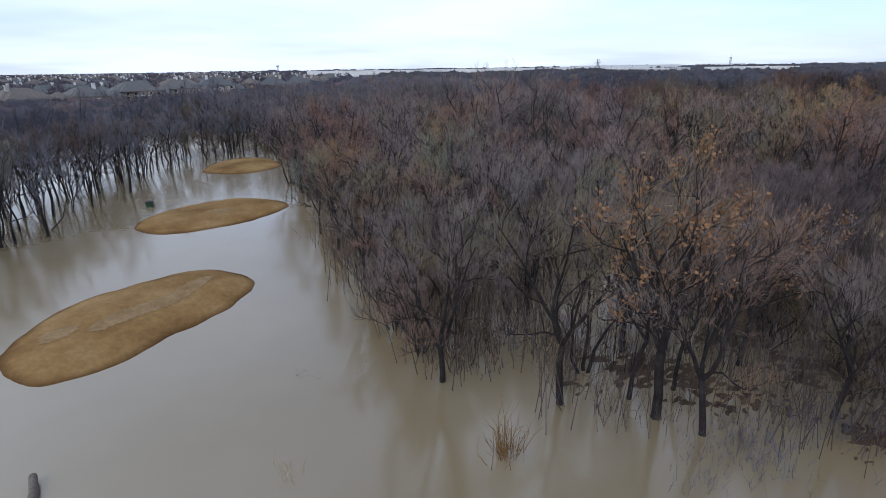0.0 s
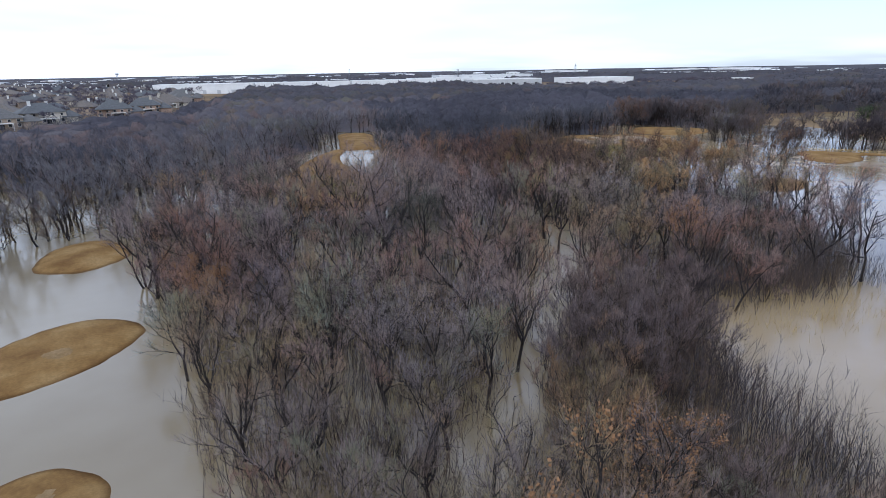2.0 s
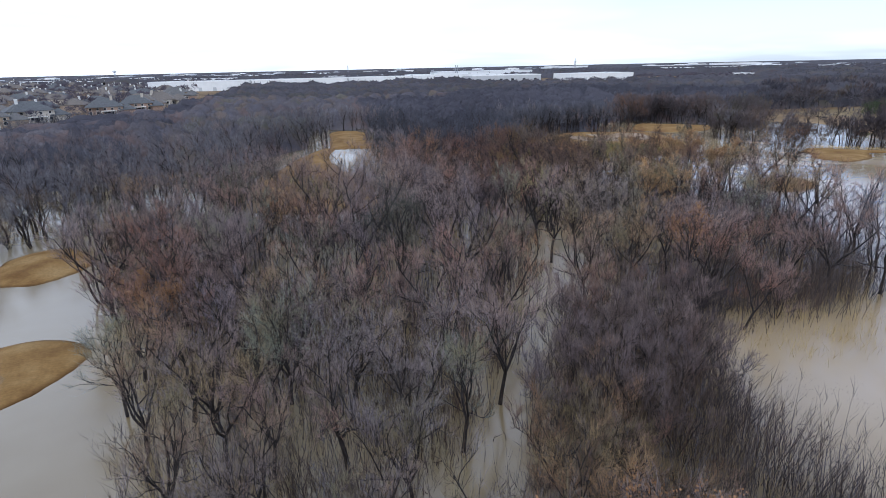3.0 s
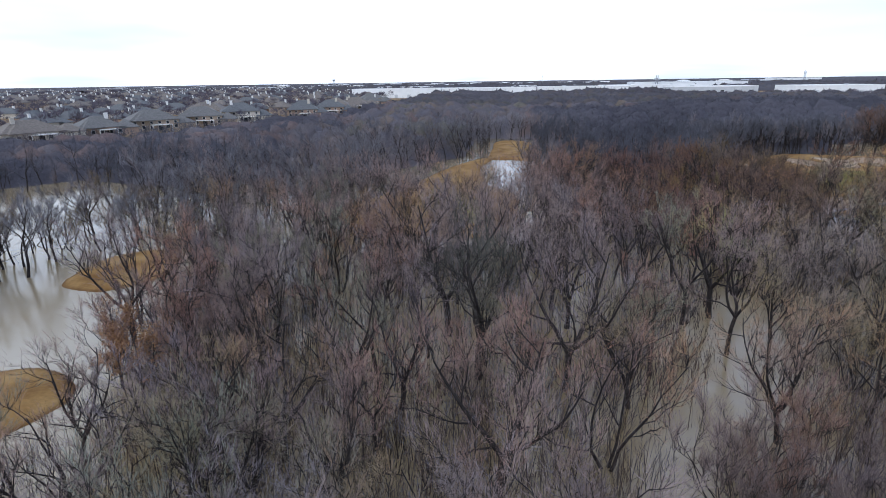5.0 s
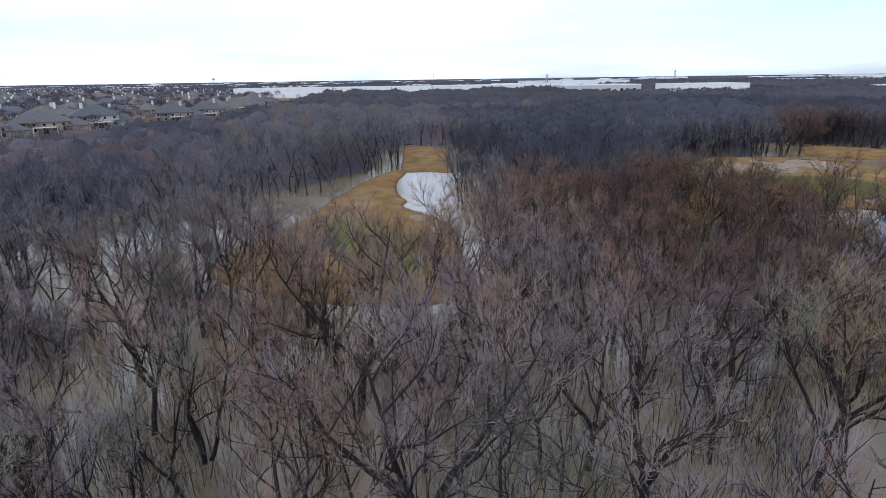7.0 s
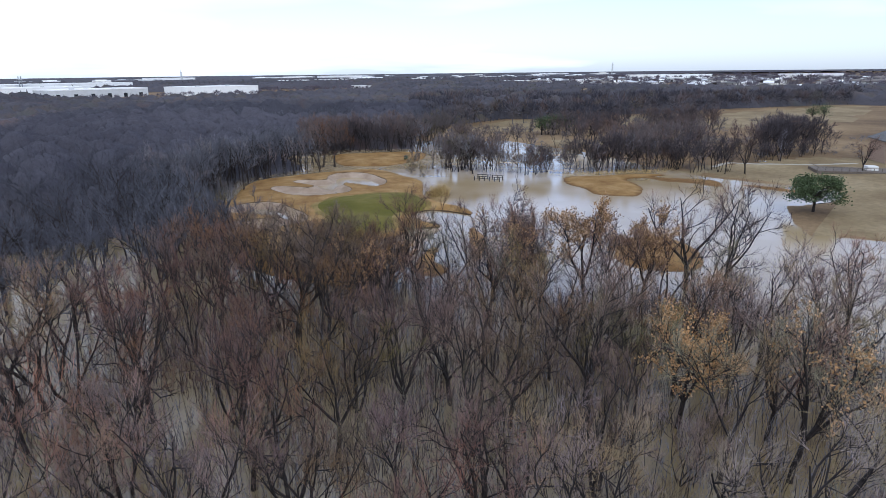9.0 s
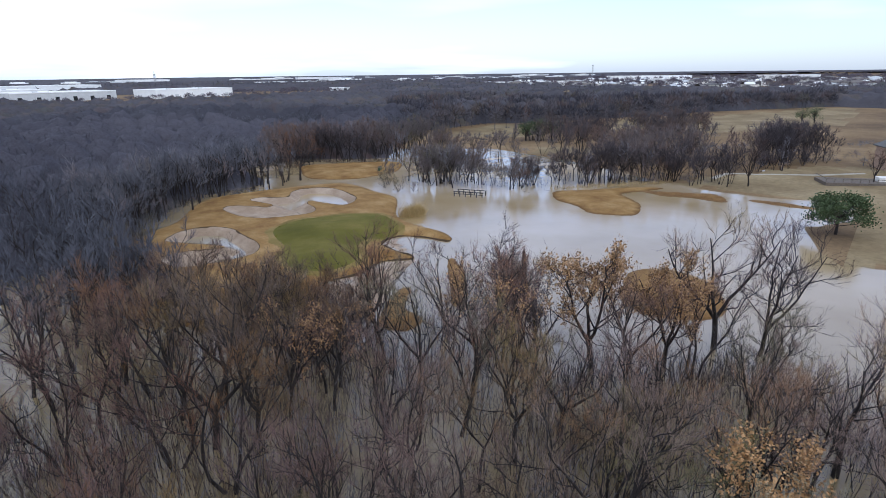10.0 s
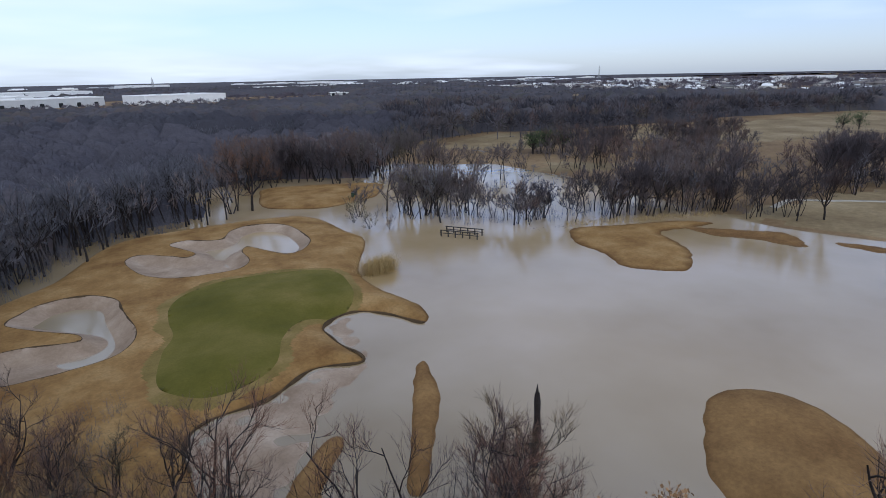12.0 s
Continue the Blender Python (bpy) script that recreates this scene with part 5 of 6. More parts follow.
def put(pool, i, x, y, turn, size=1.0):
    src = pool[i % len(pool)]
    m = pose(x, y, land_z(x, y), 0, 0, turn)
    if src.name in used:
        src = copy_thing(src, m)
    else:
        used.add(src.name)
        src.matrix_basis = m
    src.scale = (size,) * 3


for i, (x, y) in enumerate(ROW):
    put(masters_h, i * 5 + i // 3, x, y, math.degrees(math.atan2(60 - y, 20 - x)) + 90 + hr.uniform(-14, 14))
count, beyond = 0, []
for j in range(30):
    for i in range(40):
        y = 240 + j * 36 + hr.uniform(-9, 9)
        x = -126 - (j % 3) * 6 - i * 30 + hr.uniform(-8, 8)
        if y < 300 and x > -190 - (300 - y) * 0.6:
            continue
        if x < -1.7 * y - 60 or min(math.hypot(x - a, y - b) for a, b in ROW) < 30 or count > 620 or hr.random() < 0.08 + 0.0004 * y or x < -980:
            continue
        row = (hr.randrange(4), x, y, hr.choice((0, 90, 180, 270)) + hr.uniform(-12, 12), hr.uniform(0.78, 0.98))
        if count < 262:
            put(plain_h, *row)
        else:
            beyond.append(row)
        count += 1



def joined_houses(rows):
    """The houses farthest away, alike parts joined."""
    ob = tagged(new("far_houses"), "grey-roofed brick houses packed together far off", "houses", kind="stuff")
    for name in ("wall", "roof", "chimney"):
        me = bpy.data.meshes.new(name)
        mats, vs, fs, mi, n0 = [], [], [], [], 0
        for k, x, y, turn, size in rows:
            m = pose(x, y, land_z(x, y), 0, 0, turn) @ Matrix.Scale(size, 4)
            for c in plain_h[k].children:
                if not c.name.startswith(name):
                    continue
                src = c.data
                if src.materials[0] not in mats:
                    mats.append(src.materials[0])
                    me.materials.append(src.materials[0])
                vs += [tuple(m @ v.co) for v in src.vertices]
                fs += [tuple(i + n0 for i in q.vertices) for q in src.polygons]
                mi += [mats.index(src.materials[0])] * len(src.polygons)
                n0 += len(src.vertices)
        me.from_pydata(vs, [], fs)
        me.polygons.foreach_set("material_index", mi)
        tagged(part(name, me, ob), kind="stuff")


joined_houses(beyond)

# garden and street trees between the houses
gt = np.random.default_rng(21)
TINY = [puff(330, 7.5, 3.6, 64, 0.5), puff(331, 6.5, 3.2, 56, 0.5), puff(332, 8.5, 3.4, 64, 0.5)]
tx, ty = np.meshgrid(np.arange(-1000, -90, 10.5), np.arange(170, 1250, 10.5))
tx, ty = tx + gt.uniform(-4, 4, tx.shape), ty + gt.uniform(-4, 4, tx.shape)
ok = inside(tx, ty, OPEN[12]) & (tx > -1.8 * ty - 40) & (gt.random(tx.shape) < 0.55) & (tx < np.where(ty < 300, -190 + 0.6 * (ty - 240), -118))
tx, ty = tx[ok], ty[ok]
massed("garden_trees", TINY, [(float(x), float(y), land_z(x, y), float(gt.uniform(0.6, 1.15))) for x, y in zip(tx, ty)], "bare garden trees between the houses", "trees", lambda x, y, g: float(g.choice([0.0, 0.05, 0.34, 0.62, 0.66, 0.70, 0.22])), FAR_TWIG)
massed("lawn_trees", FAR, [(float(x), float(y), 1.0, float(gt.uniform(0.6, 0.85))) for x, y in ((-250, 190), (-236, 183), (-224, 192), (-213, 182), (-205, 196), (-268, 182), (-280, 196), (-200, 186))],
       "reddish bare trees on a tan lawn", "trees", lambda x, y, g: 0.22)


# ---- warehouses and town ----
def warehouse(x, y, w, d, h, turn=0.0, grey=False):
    ob = tagged(new("warehouse"), ("pale grey" if grey else "white") + " flat-roofed warehouse beyond the woods", "warehouse", "distant warehouses")
    boxes("wall", [(0, 0, -2, w, d, h + 2)], GREY_WALL if grey else WHITE_WALL, ob)
    boxes("roof", [(0, 0, h, w - 0.8, d - 0.8, 0.15)], ROOF_WHITE, ob)
    boxes("parapet", [(0, -d / 2, h, w, 0.5, 0.9), (0, d / 2, h, w, 0.5, 0.9), (-w / 2, 0, h, 0.5, d - 0.6, 0.9), (w / 2, 0, h, 0.5, d - 0.6, 0.9)], WHITE_WALL, ob)
    n = max(3, int(w // 14))
    for i in range(n):
        boxes("dock_door", [(-w / 2 + (i + 0.5) * w / n, -d / 2 - 0.08, 0.6, 3.6, 0.12, 4.2)], GREY_WALL if not grey else GLASS, ob)
    for ux, uy, us in ((-w * 0.2, 0, 4), (w * 0.25, d * 0.1, 3)):
        boxes("roof_unit", [(ux, uy, h + 0.15, us, 3, 1.5)], GREY_WALL, ob)
    ob.matrix_basis = pose(x, y, land_z(x, y) - 1.0, 0, 0, turn)


for row in ((338, 690, 84, 50, 9.0), (235, 745, 92, 50, 8.5, 0, True), (180, 810, 120, 50, 10.0), (250, 900, 150, 60, 12), (420, 840, 40, 26, 6), (470, 860, 36, 24, 6, 0, True),
            (84, 694, 100, 36, 10.9), (-20, 692, 104, 36, 10.7), (-126, 696, 104, 36, 10.6), (60, 960, 110, 40, 8.5), (-185, 1000, 110, 40, 8.5), (-330, 1050, 120, 40, 8, 0, True), (-480, 1120, 130, 50, 8),
            (640, 1000, 90, 50, 8, -30), (760, 980, 100, 50, 8, -30, True), (880, 860, 60, 40, 8, -40), (540, 660, 40, 20, 4.5, -40, True), (700, 1600, 120, 60, 11, -20), (1100, 1400, 120, 60, 11, -30),
            (760, 560, 90, 40, 7, -55), (690, 520, 60, 34, 7, -55), (820, 500, 70, 36, 7, -55), (1150, 480, 150, 60, 10, -65), (1010, 400, 60, 40, 7, -65, True), (1180, 250, 90, 50, 10, -75)):
    warehouse(*row)


def shed_building(seed):
    g = random.Random(seed)
    ob = tagged(new("town_building"), "small pale town building with a low roof", "building", "distant town buildings")
    w, d, h = g.uniform(12, 24), g.uniform(9, 14), g.uniform(3.5, 5.5)
    boxes("wall", [(0, 0, -1, w, d, h + 1)], (WHITE_WALL, TRIM, GREY_WALL)[seed % 3], ob)
    bm = bmesh.new()
    hip_roof(bm, 0, 0, h, w, d, 1.6, 0.5)
    bm_part("roof", bm, (GREY_WALL, SHINGLES[0], ROOF_WHITE, GREY_WALL, ROOF_WHITE, SHINGLES[1])[seed % 6], ob)
    for k in range(3):
        boxes("window", [(-w / 3 + k * w / 3, -d / 2 - 0.05, 1.0, 1.6, 0.1, 1.3)], GLASS, ob)
    return ob


sheds = [shed_building(s) for s in range(6)]
tr = random.Random(9)
i = 0
while i < 130:
    x, y = tr.uniform(560, 1250), tr.uniform(120, 640)
    if inside(np.array([x]), np.array([y]), np.array(TOWN, float))[0]:
        put(sheds, tr.randrange(6), x, y, tr.uniform(0, 360), tr.uniform(0.8, 1.4))
        i += 1


def low_block(seed):
    g = random.Random(seed)
    ob = tagged(new("industrial_unit"), ("low white", "low pale grey", "low tan")[seed % 3] + " flat-roofed industrial building far off", "building", "distant industrial units")
    w, d, h = g.uniform(30, 75), g.uniform(16, 30), g.uniform(4.5, 7.5)
    boxes("wall", [(0, 0, -2, w, d, h + 2), (w * 0.3, 0, h, w * 0.25, d * 0.6, 1.5)], (WHITE_WALL, GREY_WALL, TRIM)[seed % 3], ob)
    boxes("roof", [(0, 0, h, w * 0.99, d * 0.97, 0.2)], (ROOF_WHITE, GREY_WALL, ROOF_WHITE)[seed % 3], ob)
    return ob


blocks = [low_block(s) for s in range(6)]
for k in range(90):
    a, r = radians(tr.uniform(22, 128)), tr.uniform(1150, 2300)
    put(blocks, tr.randrange(6), 20 + r * math.cos(a), 70 + r * math.sin(a), tr.choice((0, 90)) + tr.uniform(-20, 20), tr.uniform(0.8, 1.3))
for k in range(70):
    a, r = radians(tr.uniform(8, 46)), tr.uniform(720, 1500)
    put(blocks, tr.randrange(6), 20 + r * math.cos(a), 70 + r * math.sin(a), math.degrees(a) + 90 + tr.uniform(-20, 20), tr.uniform(0.3, 0.7))
ttx, tty = gt.uniform(540, 1500, 1500), gt.uniform(60, 700, 1500)
ok = inside(ttx, tty, np.array(TOWN, float))
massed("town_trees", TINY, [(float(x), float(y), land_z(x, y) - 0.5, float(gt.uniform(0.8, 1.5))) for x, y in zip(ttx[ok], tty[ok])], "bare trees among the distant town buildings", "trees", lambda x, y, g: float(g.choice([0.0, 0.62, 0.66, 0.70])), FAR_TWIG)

# the wood between the fields and the town
FIELD_WOOD = np.array([(200, 240), (240, 205), (275, 178), (325, 146), (395, 114), (490, 112), (440, 168), (395, 215), (350, 262), (370, 350), (290, 340)], float)
CROWNS = [puff(336, 9.5, 4.2, 120, 0.42), puff(337, 8.5, 3.8, 110, 0.42), puff(338, 10.5, 3.9, 120, 0.42)]
fx, fy = scatter(200, 480, 110, 350, 6.4, gt)
ok = inside(fx, fy, FIELD_WOOD)
massed("field_woodland", CROWNS, [(float(x), float(y), land_z(x, y), float(gt.uniform(0.75, 1.2))) for x, y in zip(fx[ok], fy[ok])], "bare brown-grey wood between the fields and the town", "woodland",
       lambda x, y, g: float(g.choice([-0.6, -0.2, 0.0, 0.1, 0.6, 0.66])), CANOPY)


# ---- towers ----
def mast(x, y, h, label, head):
    ob = tagged(new("tower"), label, "tower", "distant towers")
    z = land_z(x, y)
    bm = bmesh.new()
    for sx, sy in ((-1, -1), (1, -1), (1, 1), (-1, 1)):
        m = Matrix.Translation((sx * 1.2, sy * 1.2, h / 2))
        bmesh.ops.create_cone(bm, cap_ends=True, segments=6, radius1=0.35, radius2=0.3, depth=h, matrix=m)
    for k in range(1, int(h // 4)):
        for rz in (0, 90):
            add_box(bm, 0, 0, k * 4, 2.6, 0.25, 0.25, rz)
    bm_part("lattice", bm, STEEL, ob)
    if head == "deck":
        boxes("platform", [(0, 0, h * 0.72, 9, 9, 0.6), (0, 0, h * 0.80, 6, 6, 0.5)], STEEL, ob)
    elif head == "tank":
        bm = bmesh.new()
        bmesh.ops.create_uvsphere(bm, u_segments=16, v_segments=10, radius=5, matrix=Matrix.Translation((0, 0, h)) @ Matrix.Diagonal((1, 1, 0.7, 1)))
        bm_part("tank", bm, WHITE_WALL, ob)
    else:
        boxes("antenna", [(0, 0, h, 0.8, 0.8, 5, 0, 0.3), (0, 0, h - 2, 3, 3, 1.2)], STEEL, ob)
    ob.matrix_basis = pose(x, y, z)


mast(202, 860, 21, "steel lattice tower with platforms above warehouses", "deck")
mast(87, 1824, 24, "thin communications mast on the horizon", "antenna")
mast(560, 1230, 24, "thin mast with a small head beyond the woods", "antenna")
mast(1560, 780, 34, "thin communications mast above the town", "antenna")
mast(-560, 1800, 22, "white water tower beyond the houses", "tank")


# ---- small things ----
def bin_box(x, y, z, turn, label):
    ob = tagged(new("litter_bin"), label, "bin")
    boxes("body", [(0, 0, 0, 0.95, 0.8, 0.95, 0, 0.92)], DARK_GREEN, ob, bevel=0.05)
    boxes("lid", [(0, 0, 0.95, 1.05, 0.9, 0.14, 0, 0.8)], BLACK, ob, "dark lid", bevel=0.03)
    ob.matrix_basis = pose(x, y, z, 0, 0, turn) @ Matrix.Scale(0.8, 4)


bin_box(-34.4, 56.2, -0.25, 20, "dark green steel bin half drowned in flood water")
bin_box(127.5, 184.5, 0.62, 15, "dark green bin standing on a tan tee mound")
bin_box(126.2, 183.6, 0.60, 50, "small dark bin beside another on a tan mound")


def footbridge():
    """The drowned footbridge: only its two railings stand clear of the water."""
    ob = tagged(new("footbridge"), "weathered timber footbridge with railings, drowned to its deck", "bridge")
    for side in (0, 1):
        off = side * 2.4
        rail = boxes("railing", [(0, off, 0.95, 6.4, 0.14, 0.12)], WET_WOOD, ob)
        boxes("lower_rail", [(0, off, 0.50, 6.4, 0.10, 0.10)], WET_WOOD, rail)
        for k in range(6):
            boxes("post", [(-3.0 + k * 1.2, off, -0.9, 0.16, 0.16, 1.95)], WET_WOOD, ob)
    boxes("deck", [(0, 1.2, -0.32, 6.4, 2.2, 0.12)], WET_WOOD, ob)
    ob.matrix_basis = pose(116.2, 148.0, 0, 0, 0, -73)


footbridge()


def snag():
    g = np.random.default_rng(3)
    s = Shape()
    z = np.linspace(-0.9, 5.4, 10)
    path = np.stack([0.12 * np.sin(z * 0.9), 0.1 * np.cos(z * 0.7), z], 1)
    s.tube(path, np.linspace(0.36, 0.17, 10) * (1 + 0.15 * np.sin(z * 3)), 7)
    s.tube(np.array([(0.1, 0, 3.2), (0.45, 0.1, 3.7), (0.55, 0.1, 4.2)]), [0.13, 0.10, 0.04], 5)
    s.tube(np.array([(0.0, 0.0, 5.3), (0.05, 0.02, 5.9)]), [0.12, 0.02], 5)
    ob = tagged(new("dead_trunk", tri_mesh("dead_trunk", *s.arrays(), BARK, smooth=True)), "broken dead tree trunk with jagged top", "tree stump")
    ob.matrix_basis = pose(77, 111.5, 0)


snag()


def evergreen(x, y, height, label, z=0.3, quads=2600, wide=0.48):
    g = np.random.default_rng(int(x))
    ob = tagged(new("evergreen_tree"), label, "tree", "evergreen trees")
    wood, leaf = Shape(), Shape()
    wood.tube(np.array([(0, 0, -0.6), (0.05, 0, height * 0.2), (0, 0.1, height * 0.5), (0, 0, height * 0.8)]), [0.26, 0.2, 0.12, 0.04], 6)
    clumps = []
    for k in range(34):
        a, t = g.uniform(0, 2 * math.pi), g.uniform(0.34, 0.92)
        r = height * wide * math.sqrt(max(0.02, 1 - (1.5 * (t - 0.5)) ** 2)) * g.uniform(0.4, 1.0)
        c = np.array([r * math.cos(a), r * math.sin(a), height * t])
        wood.tube(np.array([(0, 0, height * t * 0.55), c * 0.6 + (0, 0, height * t * 0.2), c]), [0.07, 0.05, 0.015], 3)
        clumps.append(c)
    for _ in range(quads):
        c = clumps[int(g.integers(len(clumps)))] + g.normal(size=3) * height * (0.10, 0.10, 0.065)
        u = unit(g.normal(size=3)) * g.uniform(0.07, 0.15)
        leaf.quad(c, u, unit(np.cross(u, g.normal(size=3))) * g.uniform(0.06, 0.11))
    part("trunk", tri_mesh("trunk", *wood.arrays(), BARK, smooth=True), ob)
    part("foliage", tri_mesh("foliage", *leaf.arrays(), LEAF_GREEN), ob, "dense dark green leaves")
    ob.matrix_basis = pose(x, y, z)


evergreen(126.3, 86.3, 6.2, "rounded dark evergreen tree on the grassy shore", quads=6500, wide=0.66)
for x, y, h in ((203, 186, 7), (206, 183, 8), (209, 179, 7.5), (206, 188, 6.5), (326, 112, 8), (336, 118, 7)):
    evergreen(x, y, h, "dark green cedar standing before bare woods", 0.4, 900, 0.36)

# lone trees on the far shore and belts of trees beyond it
for kind, x, y, turn, size, z in ((1, 159.6, 104.9, 10, 0.85, 0.3), (5, 112.8, 168.6, 0, 0.62, 0), (5, 111.9, 163.3, 90, 0.5, 0), (5, 113.6, 160.5, 200, 0.3, 0), (1, 176, 84, 40, 0.7, 0.4), (2, 104, 193, 30, 1.0, 0), (6, 108, 192, 70, 1.05, 0)):
    c = copy_thing(masters[kind], pose(x, y, z, 0, 0, turn))
    c.scale = (size,) * 3
    tagged(c, "lone bare tree on the lake shore", group="lone trees by the lake")
belt = np.random.default_rng(31)
mx, my = np.meshgrid(np.arange(120, 330, 4.2), np.arange(60, 236, 4.2))
mx, my = mx + belt.uniform(-2, 2, mx.shape), my + belt.uniform(-2, 2, mx.shape)
ok = inside(mx, my, MARSH) & wooded(mx, my) & (belt.random(mx.shape) < 0.55) & (waves(mx, my, 0.13, 6) > 0.12)
massed("marsh_brush", [puff(350, 2.2, 1.5, 40, 0.12), puff(351, 3.0, 1.4, 44, 0.12), puff(352, 1.6, 1.8, 36, 0.12)], [(float(x), float(y), 0.1, float(belt.uniform(0.7, 1.3))) for x, y in zip(mx[ok], my[ok])],
       "low reddish bare brush on the flooded marsh", "brush", lambda x, y, g: float(g.choice([0.18, 0.18, 0.3, 0.8])))


def along(line, count, width):
    p = np.array(line, float)
    seg = np.hypot(*np.diff(p, axis=0).T)
    s = np.sort(belt.uniform(0, seg.sum(), count))
    cum = np.concatenate([[0], np.cumsum(seg)])
    x, y = np.interp(s, cum, p[:, 0]), np.interp(s, cum, p[:, 1])
    return [(float(a + belt.normal() * width), float(b + belt.normal() * width), 0.0) for a, b in zip(x, y)]


FINE = dict(sides=(3, 3, 2), fine=0, wide=1.95, trunk_r=0.14)
VASE = [pair(400, height=8.5, stems=3, limbs=10, subs=5, twigs=9, spread=0.6, clear=0.42, **FINE), pair(401, height=8.0, fork=3, limbs=10, subs=5, twigs=9, spread=0.7, clear=0.40, **FINE),
        pair(402, height=8.5, fork=3, limbs=10, subs=5, twigs=9, spread=0.75, clear=0.36, **FINE), pair(403, height=7.0, stems=4, limbs=10, subs=5, twigs=9, spread=0.7, clear=0.36, **FINE)]
yard_x, yard_y = belt.uniform(150, 530, 520), belt.uniform(490, 740, 520)
massed("yard_trees", TINY, [(float(x), float(y), land_z(x, y) - 0.5, float(belt.uniform(0.5, 0.95))) for x, y in zip(yard_x, yard_y) if (y < 655 or x > 400) and inside(np.array([x]), np.array([y]), YARD)[0]],
       "low bare trees before the distant warehouses", "trees", lambda x, y, g: float(g.choice([-0.3, 0.0, 0.6])), FAR_TWIG)
rows = []
for line, number, width, lo, hi in (
        ([(121, 170), (123, 162), (131, 158)], 34, 2.2, 0.85, 1.15), ([(129, 153), (129, 147), (136, 140)], 26, 1.8, 0.55, 0.85),
        ([(116, 214), (124, 219), (134, 212), (146, 203), (166, 195)], 62, 4.0, 1.05, 1.4), ([(128, 226), (150, 214), (170, 202)], 40, 4.0, 1.05, 1.35),
        ([(145, 141), (143, 135), (153, 128)], 30, 2.2, 0.8, 1.15), ([(153, 128), (159, 122), (155, 118), (160, 110)], 34, 2.2, 0.7, 1.15),
        ([(172, 141), (178, 134), (184, 125)], 30, 3.0, 0.95, 1.3), ([(180, 162), (190, 157), (200, 142), (210, 128)], 36, 3.6, 0.9, 1.2),
        ([(150, 178), (160, 184), (176, 178)], 16, 3.0, 0.6, 1.0), ([(156, 172), (171, 170)], 4, 1.2, 0.8, 1.0),
        ([(193, 109), (200, 105), (215, 102)], 40, 3.0, 1.1, 1.45), ([(180, 112), (190, 105), (205, 96)], 22, 2.5, 0.5, 0.8),
        ([(206, 186), (212, 172), (224, 166)], 36, 4.0, 0.9, 1.2), ([(246, 168), (262, 154), (272, 142)], 36, 4.0, 0.95, 1.25), ([(228, 150), (236, 138)], 16, 3.5, 0.8, 1.1)):
    rows += [(x, y, z, 0.92 * belt.uniform(lo, hi)) for x, y, z in along(line, int(0.8 * number), width)]
fill = ok & (mx > 160) & (waves(mx, my, 0.10, 9) > np.where(mx > 195, 0.25, 0.55)) & (belt.random(mx.shape) < 0.40)
rows += [(float(x), float(y), 0.2, float(belt.uniform(0.5, 0.9))) for x, y in zip(mx[fill], my[fill])]
massed("shore_trees", VASE, rows, "belts of bare dark trees standing in water beyond the lake", "trees", lambda x, y, g: float(g.choice([0.0, 0.1, 0.2, 0.3, 0.66])), SHORE_TWIG)
massed("wood_edge_trees", FAR, [(x, y, z, belt.uniform(0.8, 1.0)) for x, y, z in along([(54, 168), (61, 177), (70, 185), (80, 193), (98, 194)], 90, 2.4)],
       "tall bare trees packed along the flooded wood's edge", "trees", lambda x, y, g: float(g.choice([-1.2, -0.9, -0.5])))
bank_y = belt.uniform(112, 139, 70)
bank_x = 49 + (bank_y - 96) * 0.2 + belt.uniform(-1, 5, 70)
places = [(float(x), float(y), 0.3, float(belt.uniform(0.45, 0.85))) for x, y in zip(bank_x, bank_y)]
places += [(x, y, 0.2, belt.uniform(0.6, 1.0)) for x, y, _ in along([(48, 140), (49.5, 150), (54, 164), (60, 174), (68, 182), (79, 191), (96, 192)], 150, 1.4)]
massed("bank_brush", BUSH, places, "dark bare thicket on the grassed bank", "brush", lambda x, y, g: float(g.choice([-1.0, -0.7, -0.2])))
massed("wood_edge_trees", FAR, [(x, y, z, belt.uniform(0.75, 0.95)) for x, y, z in along([(44, 138), (46, 150), (50, 162), (56, 173)], 50, 2.4)],
       "tall bare trees packed along the flooded wood's edge", "trees", lambda x, y, g: float(g.choice([-1.2, -0.9, -0.5])))
rows = [(x, y, z, belt.uniform(0.5, 0.9)) for x, y, z in along([(122, 166), (126, 154), (136, 143), (150, 132), (163, 114)], 90, 2.0)]
rows += [(x, y, z, belt.uniform(0.35, 0.6)) for x, y, z in along([(186, 108), (205, 100), (225, 88)], 60, 3)]
massed("shore_brush", BUSH, rows, "reddish bare brush along the flooded shore", "brush", lambda x, y, g: float(g.choice([0.2, 0.22, 0.3, 0.6])))


def reeds(name, places, height, label, mat=REED, blades=90, spread=0.5):
    g = np.random.default_rng(len(places) + int(height * 10))
    s = Shape()
    for x, y in places:
        for _ in range(blades):
            p = np.array([x + g.normal() * spread, y + g.normal() * spread, -0.2])
            d = unit(np.array([*g.normal(size=2) * 0.28, 1.0]))
            h = height * g.uniform(0.5, 1.1)
            m = p + d * h * 0.6
            q = m + unit(d + np.array([*g.normal(size=2) * 0.5, -0.3])) * h * 0.4
            s.bent(p, m, q, 0.03, g)
    return tagged(new(name, tri_mesh(name, *s.arrays(), mat)), label, "reeds", kind="stuff")


